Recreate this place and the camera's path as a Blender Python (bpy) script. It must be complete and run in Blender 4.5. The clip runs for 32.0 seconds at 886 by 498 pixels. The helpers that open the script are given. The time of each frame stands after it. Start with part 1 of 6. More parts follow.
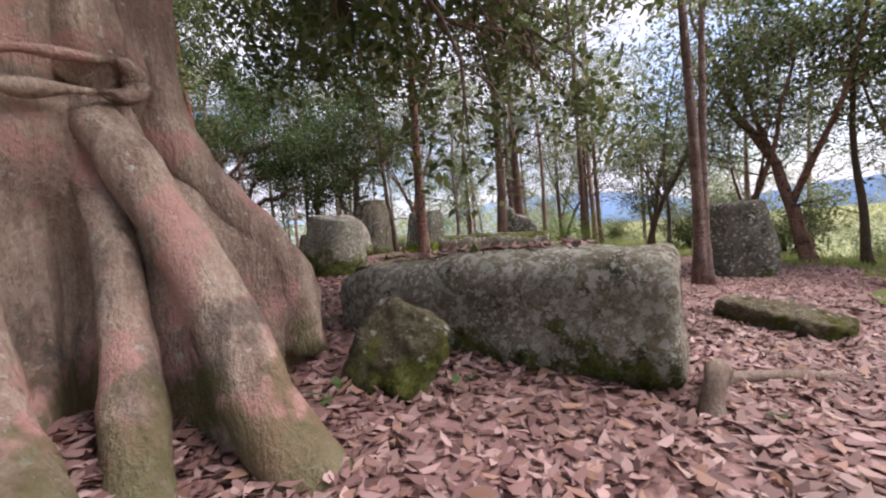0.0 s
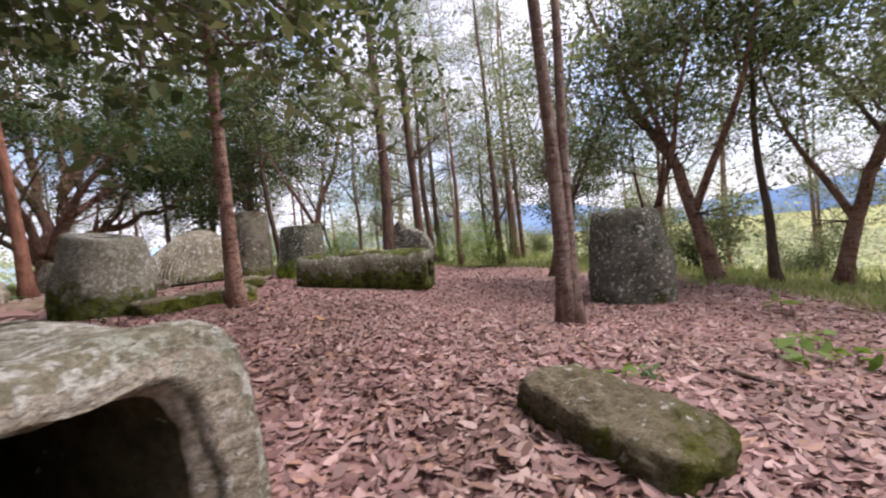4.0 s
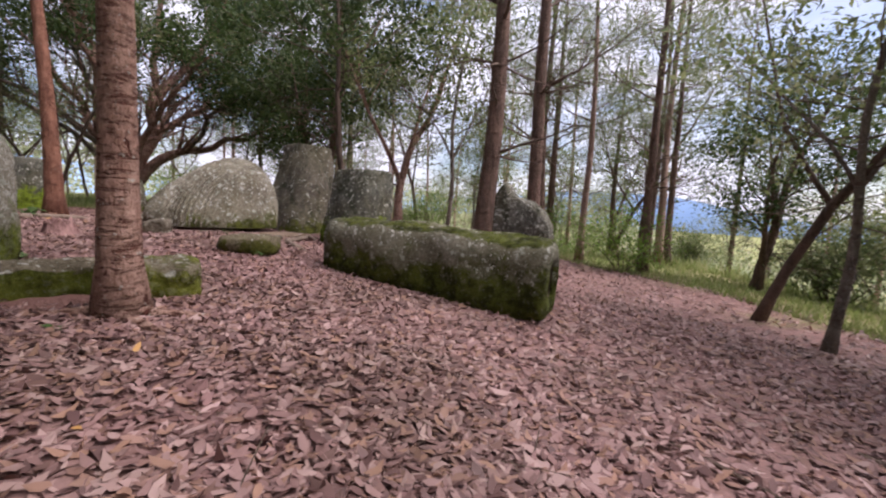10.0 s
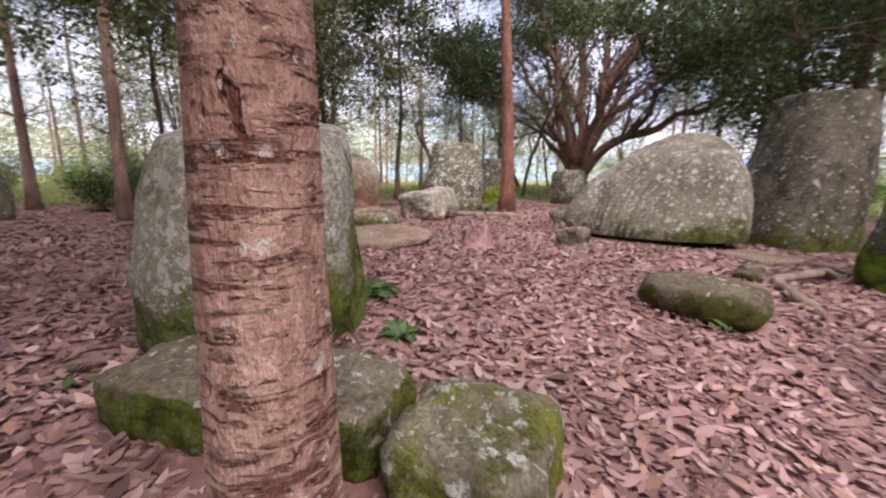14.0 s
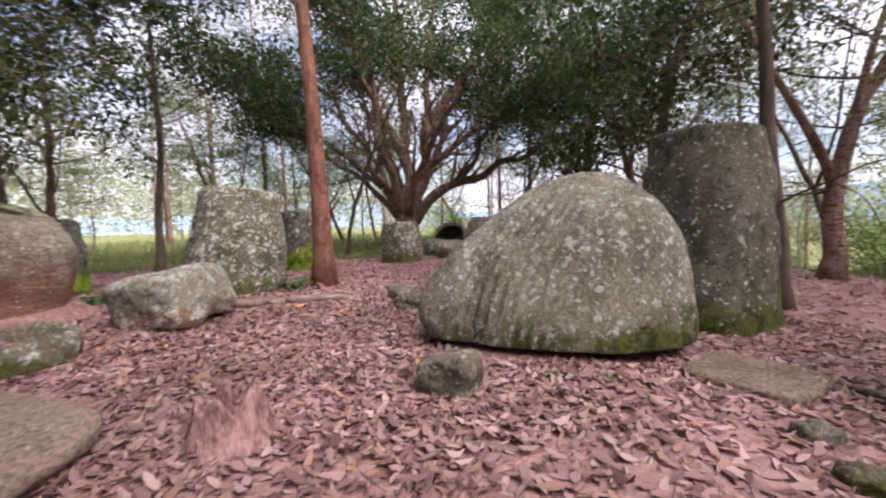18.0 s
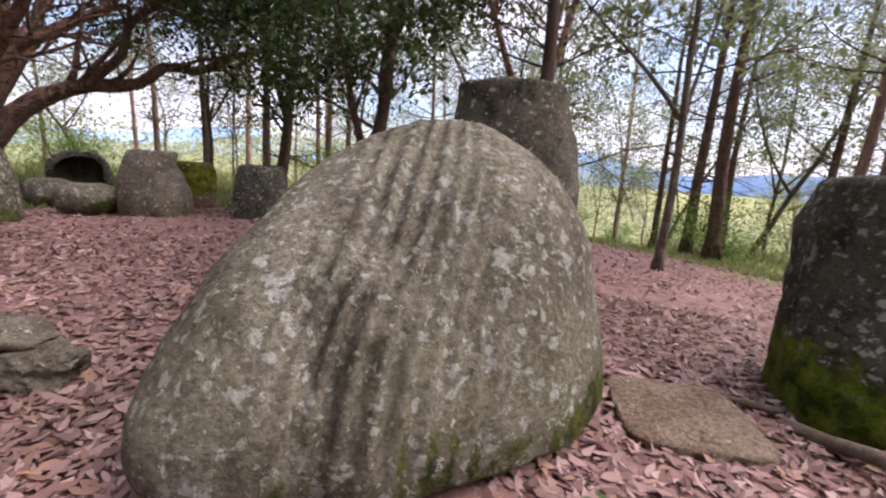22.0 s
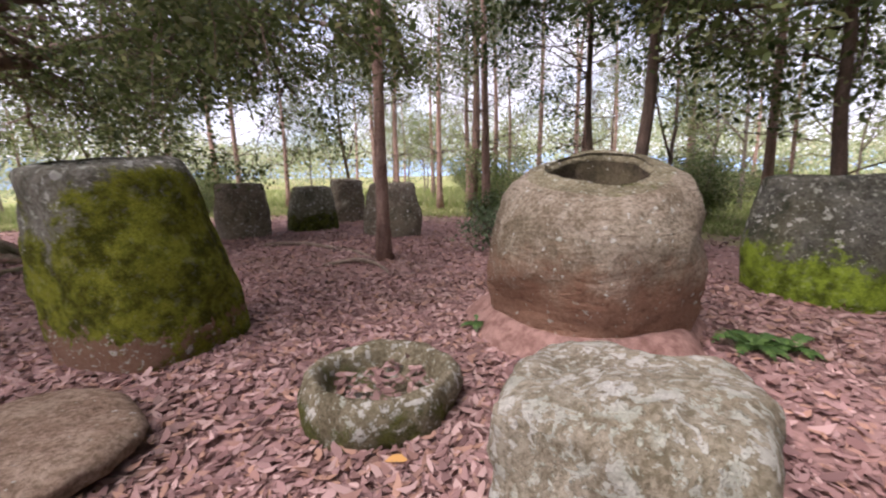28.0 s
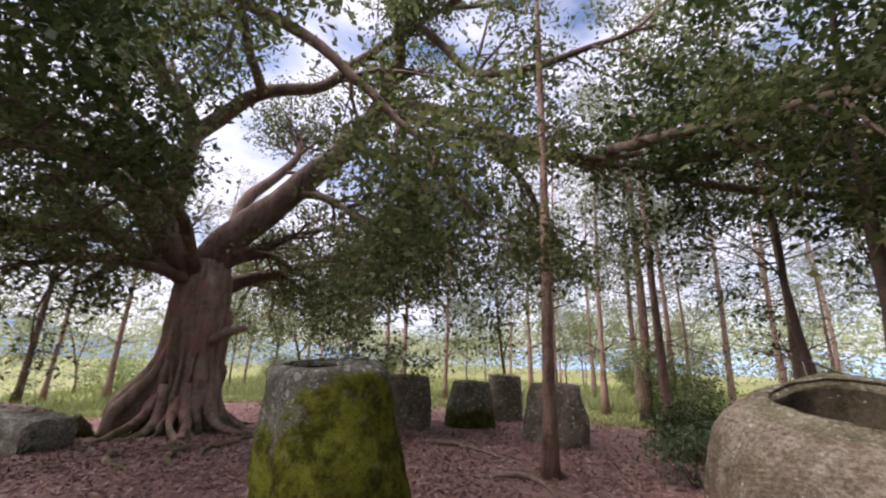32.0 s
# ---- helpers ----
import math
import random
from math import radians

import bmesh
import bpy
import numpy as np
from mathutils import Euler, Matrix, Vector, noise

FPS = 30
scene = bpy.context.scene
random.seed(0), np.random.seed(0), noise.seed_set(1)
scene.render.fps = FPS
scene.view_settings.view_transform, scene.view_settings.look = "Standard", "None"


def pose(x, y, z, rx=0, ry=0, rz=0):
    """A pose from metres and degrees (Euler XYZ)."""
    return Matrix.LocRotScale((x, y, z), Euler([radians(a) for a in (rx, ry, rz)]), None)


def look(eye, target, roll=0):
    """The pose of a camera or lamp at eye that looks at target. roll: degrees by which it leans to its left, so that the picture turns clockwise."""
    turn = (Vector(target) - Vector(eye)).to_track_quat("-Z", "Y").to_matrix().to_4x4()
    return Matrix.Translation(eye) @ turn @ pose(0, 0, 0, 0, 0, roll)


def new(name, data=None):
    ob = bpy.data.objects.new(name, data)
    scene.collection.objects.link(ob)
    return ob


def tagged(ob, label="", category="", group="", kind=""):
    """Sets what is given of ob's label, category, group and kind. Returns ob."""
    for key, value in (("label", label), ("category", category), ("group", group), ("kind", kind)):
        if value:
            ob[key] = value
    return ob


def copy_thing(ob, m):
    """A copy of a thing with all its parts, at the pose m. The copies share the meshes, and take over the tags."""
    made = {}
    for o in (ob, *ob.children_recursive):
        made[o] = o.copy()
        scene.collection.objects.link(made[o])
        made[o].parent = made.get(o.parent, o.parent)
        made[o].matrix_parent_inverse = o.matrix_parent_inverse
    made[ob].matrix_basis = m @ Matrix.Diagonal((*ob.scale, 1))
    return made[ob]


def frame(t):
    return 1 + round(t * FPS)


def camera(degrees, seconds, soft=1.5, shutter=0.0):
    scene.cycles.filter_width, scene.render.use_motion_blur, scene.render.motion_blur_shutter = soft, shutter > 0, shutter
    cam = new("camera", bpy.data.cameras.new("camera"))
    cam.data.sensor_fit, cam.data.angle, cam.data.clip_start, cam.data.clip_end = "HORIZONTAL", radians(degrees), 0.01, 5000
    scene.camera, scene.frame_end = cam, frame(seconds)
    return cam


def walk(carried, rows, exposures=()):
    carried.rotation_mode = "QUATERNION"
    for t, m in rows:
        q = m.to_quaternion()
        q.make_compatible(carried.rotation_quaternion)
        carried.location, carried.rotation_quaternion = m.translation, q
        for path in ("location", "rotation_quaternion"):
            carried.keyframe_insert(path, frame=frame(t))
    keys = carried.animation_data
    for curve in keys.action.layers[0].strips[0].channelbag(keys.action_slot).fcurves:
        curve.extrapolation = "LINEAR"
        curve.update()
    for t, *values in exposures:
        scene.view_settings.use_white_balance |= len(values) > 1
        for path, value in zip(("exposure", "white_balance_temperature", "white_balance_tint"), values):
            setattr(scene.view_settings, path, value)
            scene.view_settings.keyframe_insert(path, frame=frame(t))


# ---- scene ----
cam = camera(94.76, 32.0, soft=2.1, shutter=0.2)
ROWS = [
    (0.0, 0.000, 0.000, 1.545, 87.15, 5.07, -1.53),
    (0.5, 0.301, 0.249, 1.536, 87.83, 5.34, 1.74),
    (1.0, 0.637, 0.477, 1.498, 88.91, 5.67, 4.41),
    (1.5, 0.975, 0.734, 1.485, 88.56, 6.20, 5.65),
    (2.0, 1.281, 1.025, 1.452, 87.43, 6.70, 6.88),
    (2.5, 1.627, 1.268, 1.424, 87.84, 7.05, 7.85),
    (3.0, 1.953, 1.525, 1.390, 88.39, 7.22, 5.04),
    (3.5, 2.258, 1.852, 1.403, 88.21, 6.73, -0.46),
    (4.0, 2.575, 2.151, 1.422, 88.25, 5.91, -7.93),
    (4.5, 2.765, 2.488, 1.416, 88.76, 4.31, -17.46),
    (6.5, 3.154, 3.949, 1.498, 84.36, 0.02, -33.99),
    (7.0, 3.191, 4.382, 1.508, 84.22, -0.92, -32.81),
    (7.5, 3.135, 4.848, 1.517, 84.73, -1.89, -30.49),
    (8.0, 3.099, 5.306, 1.511, 85.37, -2.75, -24.79),
    (8.5, 3.037, 5.756, 1.504, 85.41, -3.20, -17.33),
    (9.0, 2.923, 6.182, 1.541, 85.37, -3.60, -8.88),
    (9.5, 2.835, 6.628, 1.519, 84.87, -3.60, -0.53),
    (10.0, 2.655, 7.046, 1.515, 84.32, -3.17, 5.86),
    (10.5, 2.421, 7.396, 1.536, 83.33, -2.31, 11.87),
    (11.0, 2.174, 7.758, 1.576, 82.31, -1.67, 16.36),
    (11.5, 1.884, 8.098, 1.607, 82.75, -1.39, 19.88),
    (12.0, 1.614, 8.475, 1.611, 83.22, -1.47, 24.87),
    (12.5, 1.364, 8.871, 1.637, 82.81, -1.52, 31.05),
    (13.0, 1.140, 9.164, 1.741, 82.37, -1.82, 38.63),
    (13.5, 0.997, 9.557, 1.770, 81.56, -1.37, 49.85),
    (14.0, 0.755, 9.964, 1.735, 79.96, -0.33, 62.64),
    (14.5, 0.506, 10.280, 1.740, 78.33, 0.50, 77.40),
    (16.5, -0.869, 11.412, 1.799, 83.81, -0.51, 85.93),
    (17.0, -1.293, 11.652, 1.851, 85.32, 0.53, 71.04),
    (17.5, -1.640, 11.939, 1.900, 86.05, 1.20, 54.44),
    (18.0, -1.970, 12.224, 1.971, 86.20, 1.53, 38.65),
    (18.5, -2.267, 12.442, 2.029, 85.85, 1.85, 23.80),
    (19.0, -2.518, 12.691, 2.058, 84.80, 2.31, 13.48),
    (19.5, -2.747, 12.927, 2.093, 83.24, 2.17, 4.18),
    (20.0, -3.045, 13.119, 2.128, 81.97, 1.49, -2.95),
    (20.5, -3.246, 13.377, 2.155, 80.26, 0.30, -7.29),
    (21.0, -3.397, 13.633, 2.156, 78.63, -1.05, -9.99),
    (21.5, -3.631, 13.828, 2.155, 78.33, -2.62, -9.80),
    (22.0, -3.909, 14.002, 2.178, 78.43, -3.66, -5.39),
    (22.5, -4.146, 14.255, 2.187, 78.02, -4.31, 1.81),
    (23.0, -4.385, 14.391, 2.189, 78.05, -4.04, 11.67),
    (23.5, -4.642, 14.516, 2.220, 77.96, -3.41, 23.98),
    (24.0, -4.889, 14.716, 2.226, 77.81, -2.76, 36.89),
    (24.5, -5.114, 14.798, 2.235, 77.75, -2.28, 49.07),
    (25.0, -5.438, 14.855, 2.240, 77.64, -1.97, 62.52),
    (25.5, -5.727, 14.909, 2.242, 77.22, -1.30, 76.84),
    (26.0, -5.963, 15.008, 2.281, 77.14, -1.16, 91.44),
    (26.5, -6.169, 15.012, 2.284, 77.09, -1.22, 106.03),
    (28.5, -6.416, 15.026, 2.309, 81.63, 1.34, 155.50),
    (29.0, -6.400, 15.000, 2.315, 83.81, 1.28, 162.72),
    (29.5, -6.336, 14.987, 2.354, 87.14, 0.71, 168.06),
    (30.0, -6.244, 14.962, 2.398, 90.95, -0.10, 171.69),
    (30.5, -6.179, 14.944, 2.424, 95.34, -0.89, 173.79),
    (31.0, -6.143, 14.951, 2.454, 99.53, -1.51, 173.85),
    (31.5, -6.125, 14.979, 2.480, 103.27, -1.97, 171.40),
    (32.0, -6.118, 14.989, 2.508, 105.72, -2.15, 166.08),
]
EXPOSURE = [(t, ev, 6250, tint) for t, ev, tint in ((0.0, 0.93, 22), (1.0, 1.08, 22), (2.0, 1.06, 22), (3.5, 1.0, 22), (4.0, 0.92, 22), (7.0, 0.42, 23), (8.0, 0.42, 23), (9.0, 0.55, 23), (12.0, 0.86, 22), (14.0, 1.08, 25), (14.5, 1.08, 25), (17.0, 1.04, 24), (19.0, 0.98, 24), (22.0, 1.03, 24), (24.0, 1.0, 29), (26.0, 0.9, 29), (28.5, 1.12, 24), (29.5, 1.07, 23), (30.5, 0.97, 23), (31.0, 0.87, 23), (32.0, 0.72, 23))]
walk(cam, [(t, pose(x, y, z, rx, ry, rz)) for t, x, y, z, rx, ry, rz in ROWS], EXPOSURE)

# ---- world and sun ----
world = bpy.data.worlds.new("sky")
scene.world = world
world.use_nodes = True
wn, wl = world.node_tree.nodes, world.node_tree.links
wn.clear()
sky = wn.new("ShaderNodeTexSky")
sky.sky_type, sky.sun_disc = "NISHITA", False
sky.sun_elevation, sky.sun_rotation = radians(53), radians(88)
sky.air_density, sky.dust_density, sky.ozone_density = 1.0, 2.0, 1.5
wtc, wmap = wn.new("ShaderNodeTexCoord"), wn.new("ShaderNodeMapping")
wmap.inputs["Scale"].default_value = (1.0, 1.0, 2.2)
cloud, cramp = wn.new("ShaderNodeTexNoise"), wn.new("ShaderNodeValToRGB")
cloud.inputs["Scale"].default_value, cloud.inputs["Detail"].default_value = 2.6, 6.0
cramp.color_ramp.elements[0].position, cramp.color_ramp.elements[1].position = 0.36, 0.56
cmix, wbg, wout = wn.new("ShaderNodeMixRGB"), wn.new("ShaderNodeBackground"), wn.new("ShaderNodeOutputWorld")
cmix.inputs["Color2"].default_value = (5.7, 5.8, 6.4, 1.0)
wbg.inputs["Strength"].default_value = 0.13
for a, b in ((wtc.outputs["Generated"], wmap.inputs[0]), (wmap.outputs[0], cloud.inputs["Vector"]),
             (cloud.outputs["Fac"], cramp.inputs[0]), (cramp.outputs[0], cmix.inputs["Fac"]),
             (sky.outputs[0], cmix.inputs["Color1"]), (cmix.outputs[0], wbg.inputs[0]), (wbg.outputs[0], wout.inputs[0])):
    wl.new(a, b)
sun = new("sun", bpy.data.lights.new("sun", "SUN"))
sun.data.energy, sun.data.angle, sun.data.color = 5.0, radians(58), (1.0, 0.95, 0.88)
sun.matrix_world = look((9, 0.3, 12), (0, 0, 0))


# ---- materials ----
class Net:
    """Short hand for a node tree."""

    def __init__(self, name):
        self.m = bpy.data.materials.new(name)
        self.m.use_nodes = True
        self.n, self.l = self.m.node_tree.nodes, self.m.node_tree.links
        self.n.clear()
        self.out = self.n.new("ShaderNodeOutputMaterial")
        self.tc = self.n.new("ShaderNodeTexCoord")
        self.geo = self.n.new("ShaderNodeNewGeometry")

    def node(self, kind, **inputs):
        nd = self.n.new(kind)
        for k, v in inputs.items():
            self.put(nd.inputs[k.replace("_", " ")], v)
        return nd

    def put(self, socket, v):
        if isinstance(v, bpy.types.NodeSocket):
            self.l.new(v, socket)
        elif isinstance(v, tuple) and len(v) == 3 and socket.type == "RGBA":
            socket.default_value = (*v, 1.0)
        else:
            socket.default_value = v

    def scaled(self, sx, sy, sz, vec=None):
        mp = self.n.new("ShaderNodeMapping")
        self.l.new(vec or self.tc.outputs["Object"], mp.inputs[0])
        mp.inputs["Scale"].default_value = (sx, sy, sz)
        return mp.outputs[0]

    def noise(self, scale, detail=4.0, vec=None, rough=0.55, distort=0.0):
        nd = self.n.new("ShaderNodeTexNoise")
        self.l.new(vec or self.tc.outputs["Object"], nd.inputs["Vector"])
        nd.inputs["Scale"].default_value, nd.inputs["Detail"].default_value = scale, detail
        nd.inputs["Roughness"].default_value, nd.inputs["Distortion"].default_value = rough, distort
        return nd.outputs["Fac"]

    def math(self, op, a, b=0.0, c=0.0):
        nd = self.n.new("ShaderNodeMath")
        nd.operation = op
        self.put(nd.inputs[0], a), self.put(nd.inputs[1], b), self.put(nd.inputs[2], c)
        return nd.outputs[0]

    def step(self, v, lo, hi, a=0.0, b=1.0):
        nd = self.n.new("ShaderNodeMapRange")
        nd.interpolation_type = "SMOOTHSTEP"
        for k, q in zip(range(5), (v, lo, hi, a, b)):
            self.put(nd.inputs[k], q)
        return nd.outputs[0]

    def mix(self, fac, a, b, kind="MIX"):
        nd = self.n.new("ShaderNodeMixRGB")
        nd.blend_type = kind
        self.put(nd.inputs[0], fac), self.put(nd.inputs[1], a), self.put(nd.inputs[2], b)
        return nd.outputs[0]

    def height(self):
        sep = self.n.new("ShaderNodeSeparateXYZ")
        self.l.new(self.tc.outputs["Object"], sep.inputs[0])
        return sep.outputs["Z"]

    def facing_up(self):
        sep = self.n.new("ShaderNodeSeparateXYZ")
        self.l.new(self.geo.outputs["Normal"], sep.inputs[0])
        return sep.outputs["Z"]

    def toward(self, x, y):
        dot = self.n.new("ShaderNodeVectorMath")
        dot.operation = "DOT_PRODUCT"
        self.l.new(self.geo.outputs["Normal"], dot.inputs[0])
        dot.inputs[1].default_value = (x, y, 0.0)
        return dot.outputs["Value"]

    def bump(self, h, strength, dist, normal=None):
        nd = self.n.new("ShaderNodeBump")
        nd.inputs["Strength"].default_value, nd.inputs["Distance"].default_value = strength, dist
        self.l.new(h, nd.inputs["Height"])
        if normal:
            self.l.new(normal, nd.inputs["Normal"])
        return nd.outputs[0]

    def surface(self, color, rough=0.9, normal=None, spec=0.2, thin=0.0):
        p = self.n.new("ShaderNodeBsdfPrincipled")
        self.put(p.inputs["Base Color"], color), self.put(p.inputs["Roughness"], rough)
        p.inputs["Specular IOR Level"].default_value = spec
        if normal:
            self.l.new(normal, p.inputs["Normal"])
        if thin:
            tr, mx = self.n.new("ShaderNodeBsdfTranslucent"), self.n.new("ShaderNodeMixShader")
            self.put(tr.inputs["Color"], color)
            mx.inputs[0].default_value = thin
            self.l.new(p.outputs[0], mx.inputs[1]), self.l.new(tr.outputs[0], mx.inputs[2])
            self.l.new(mx.outputs[0], self.out.inputs[0])
        else:
            self.l.new(p.outputs[0], self.out.inputs[0])
        return self.m


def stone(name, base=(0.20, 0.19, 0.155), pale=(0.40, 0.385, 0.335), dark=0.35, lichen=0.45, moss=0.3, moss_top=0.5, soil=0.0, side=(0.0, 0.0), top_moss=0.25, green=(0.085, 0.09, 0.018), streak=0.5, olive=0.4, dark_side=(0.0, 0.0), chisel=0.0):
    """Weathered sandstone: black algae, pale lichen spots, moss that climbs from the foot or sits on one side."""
    k = Net(name)
    z = k.height()
    big, mid, fine = k.noise(1.5, 6, rough=0.6), k.noise(6.0, 7, rough=0.68), k.noise(30.0, 6, rough=0.72)
    grit = k.noise(90.0, 3, rough=0.7)
    tone = k.math("ADD", k.math("MULTIPLY", big, 0.45), k.math("ADD", k.math("MULTIPLY", mid, 0.35), k.math("MULTIPLY", fine, 0.2)))
    col = k.mix(k.step(tone, 0.40, 0.60), base, pale)
    col = k.mix(k.step(fine, 0.36, 0.60), k.mix(1.0, col, (0.58, 0.57, 0.53), "MULTIPLY"), col)
    col = k.mix(k.math("MULTIPLY", k.step(grit, 0.58, 0.72), 0.6), col, k.mix(1.0, col, (0.4, 0.4, 0.38), "MULTIPLY"))
    film = k.math("MULTIPLY", k.step(k.math("ADD", k.math("MULTIPLY", k.noise(1.1, 5, rough=0.6), 0.7), k.math("MULTIPLY", mid, 0.3)), 0.40, 0.62), olive)
    col = k.mix(film, col, k.mix(fine, (0.085, 0.078, 0.03), (0.235, 0.21, 0.105)))
    speck = k.math("MULTIPLY", k.math("SUBTRACT", fine, 0.5), 0.55)
    spread = k.math("ADD", k.noise(2.3, 7, k.scaled(1, 1, 1 - 0.75 * streak), 0.72), speck)
    if dark_side != (0.0, 0.0):
        spread = k.math("ADD", spread, k.math("MULTIPLY", k.toward(*dark_side), 0.22))
    algae = k.step(spread, 0.72 - 0.3 * dark, 0.80 - 0.3 * dark)
    col = k.mix(k.math("MULTIPLY", algae, 0.88), col, k.mix(fine, (0.020, 0.026, 0.013), (0.060, 0.067, 0.038)))
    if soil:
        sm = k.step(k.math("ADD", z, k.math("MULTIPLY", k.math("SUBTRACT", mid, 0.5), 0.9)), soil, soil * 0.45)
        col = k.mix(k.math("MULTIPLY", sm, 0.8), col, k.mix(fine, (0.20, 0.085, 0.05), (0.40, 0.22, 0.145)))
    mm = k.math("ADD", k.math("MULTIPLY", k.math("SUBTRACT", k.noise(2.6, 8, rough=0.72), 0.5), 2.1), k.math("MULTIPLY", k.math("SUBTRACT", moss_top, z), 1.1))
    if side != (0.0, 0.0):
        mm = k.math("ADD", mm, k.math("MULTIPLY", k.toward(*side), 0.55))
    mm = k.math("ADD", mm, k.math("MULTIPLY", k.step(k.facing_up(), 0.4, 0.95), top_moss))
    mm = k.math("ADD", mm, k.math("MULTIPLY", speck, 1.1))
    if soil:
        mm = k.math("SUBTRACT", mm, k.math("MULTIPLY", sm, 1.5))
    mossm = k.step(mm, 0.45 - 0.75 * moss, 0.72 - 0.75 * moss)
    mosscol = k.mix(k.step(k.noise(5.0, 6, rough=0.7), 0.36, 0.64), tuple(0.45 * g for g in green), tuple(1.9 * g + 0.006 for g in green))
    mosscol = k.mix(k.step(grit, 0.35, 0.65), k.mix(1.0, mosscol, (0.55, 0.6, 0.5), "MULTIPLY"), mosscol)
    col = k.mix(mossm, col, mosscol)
    vor = k.node("ShaderNodeTexVoronoi", Scale=9.5, Randomness=1.0)
    warp = k.math("SUBTRACT", k.math("MULTIPLY", k.noise(14.0, 6, rough=0.7), 1.9), 0.45)
    k.l.new(k.tc.outputs["Object"], vor.inputs["Vector"])
    spot = k.math("MULTIPLY", k.step(k.math("ADD", vor.outputs["Distance"], warp), 0.50 + 0.38 * lichen, 0.44 + 0.38 * lichen), k.step(k.noise(2.7, 4), 0.44, 0.50))
    spot2 = k.step(k.noise(21.0, 6, rough=0.66), 0.69 - 0.15 * lichen, 0.715 - 0.15 * lichen)
    spot3 = k.step(k.noise(8.5, 6, rough=0.6, distort=0.5), 0.70 - 0.12 * lichen, 0.715 - 0.12 * lichen)
    spot4 = k.math("MULTIPLY", k.step(k.noise(3.6, 7, rough=0.62, distort=0.3), 0.74 - 0.12 * lichen, 0.755 - 0.12 * lichen), k.step(fine, 0.36, 0.48))
    li = k.math("MULTIPLY", k.math("MAXIMUM", k.math("MAXIMUM", spot, spot2), k.math("MAXIMUM", spot3, spot4)), k.step(mossm, 0.9, 0.3, 0.10, 1.0))
    li = k.math("MULTIPLY", li, k.step(grit, 0.30, 0.5, 0.55, 1.0))
    col = k.mix(k.math("MULTIPLY", li, 0.9), col, k.mix(k.step(k.noise(3.1, 4), 0.38, 0.62), k.mix(fine, (0.36, 0.375, 0.29), (0.64, 0.65, 0.54)), k.mix(fine, (0.58, 0.565, 0.50), (0.86, 0.845, 0.78))))
    h = k.math("ADD", k.math("MULTIPLY", mid, 0.55), k.math("ADD", k.math("MULTIPLY", fine, 0.6), k.math("MULTIPLY", li, 0.08)))
    if chisel:
        cut = k.noise(5.0, 6, k.scaled(0.8, 0.8, 2.8), 0.62, 1.2)
        h = k.math("ADD", h, k.math("MULTIPLY", cut, chisel))
        col = k.mix(k.math("MULTIPLY", k.step(cut, 0.44, 0.34), 0.5), col, k.mix(1.0, col, (0.45, 0.40, 0.36), "MULTIPLY"))
    nrm = k.bump(grit, 0.6, 0.016, k.bump(h, 1.0, 0.10))
    return k.surface(col, 0.95, nrm, 0.12)


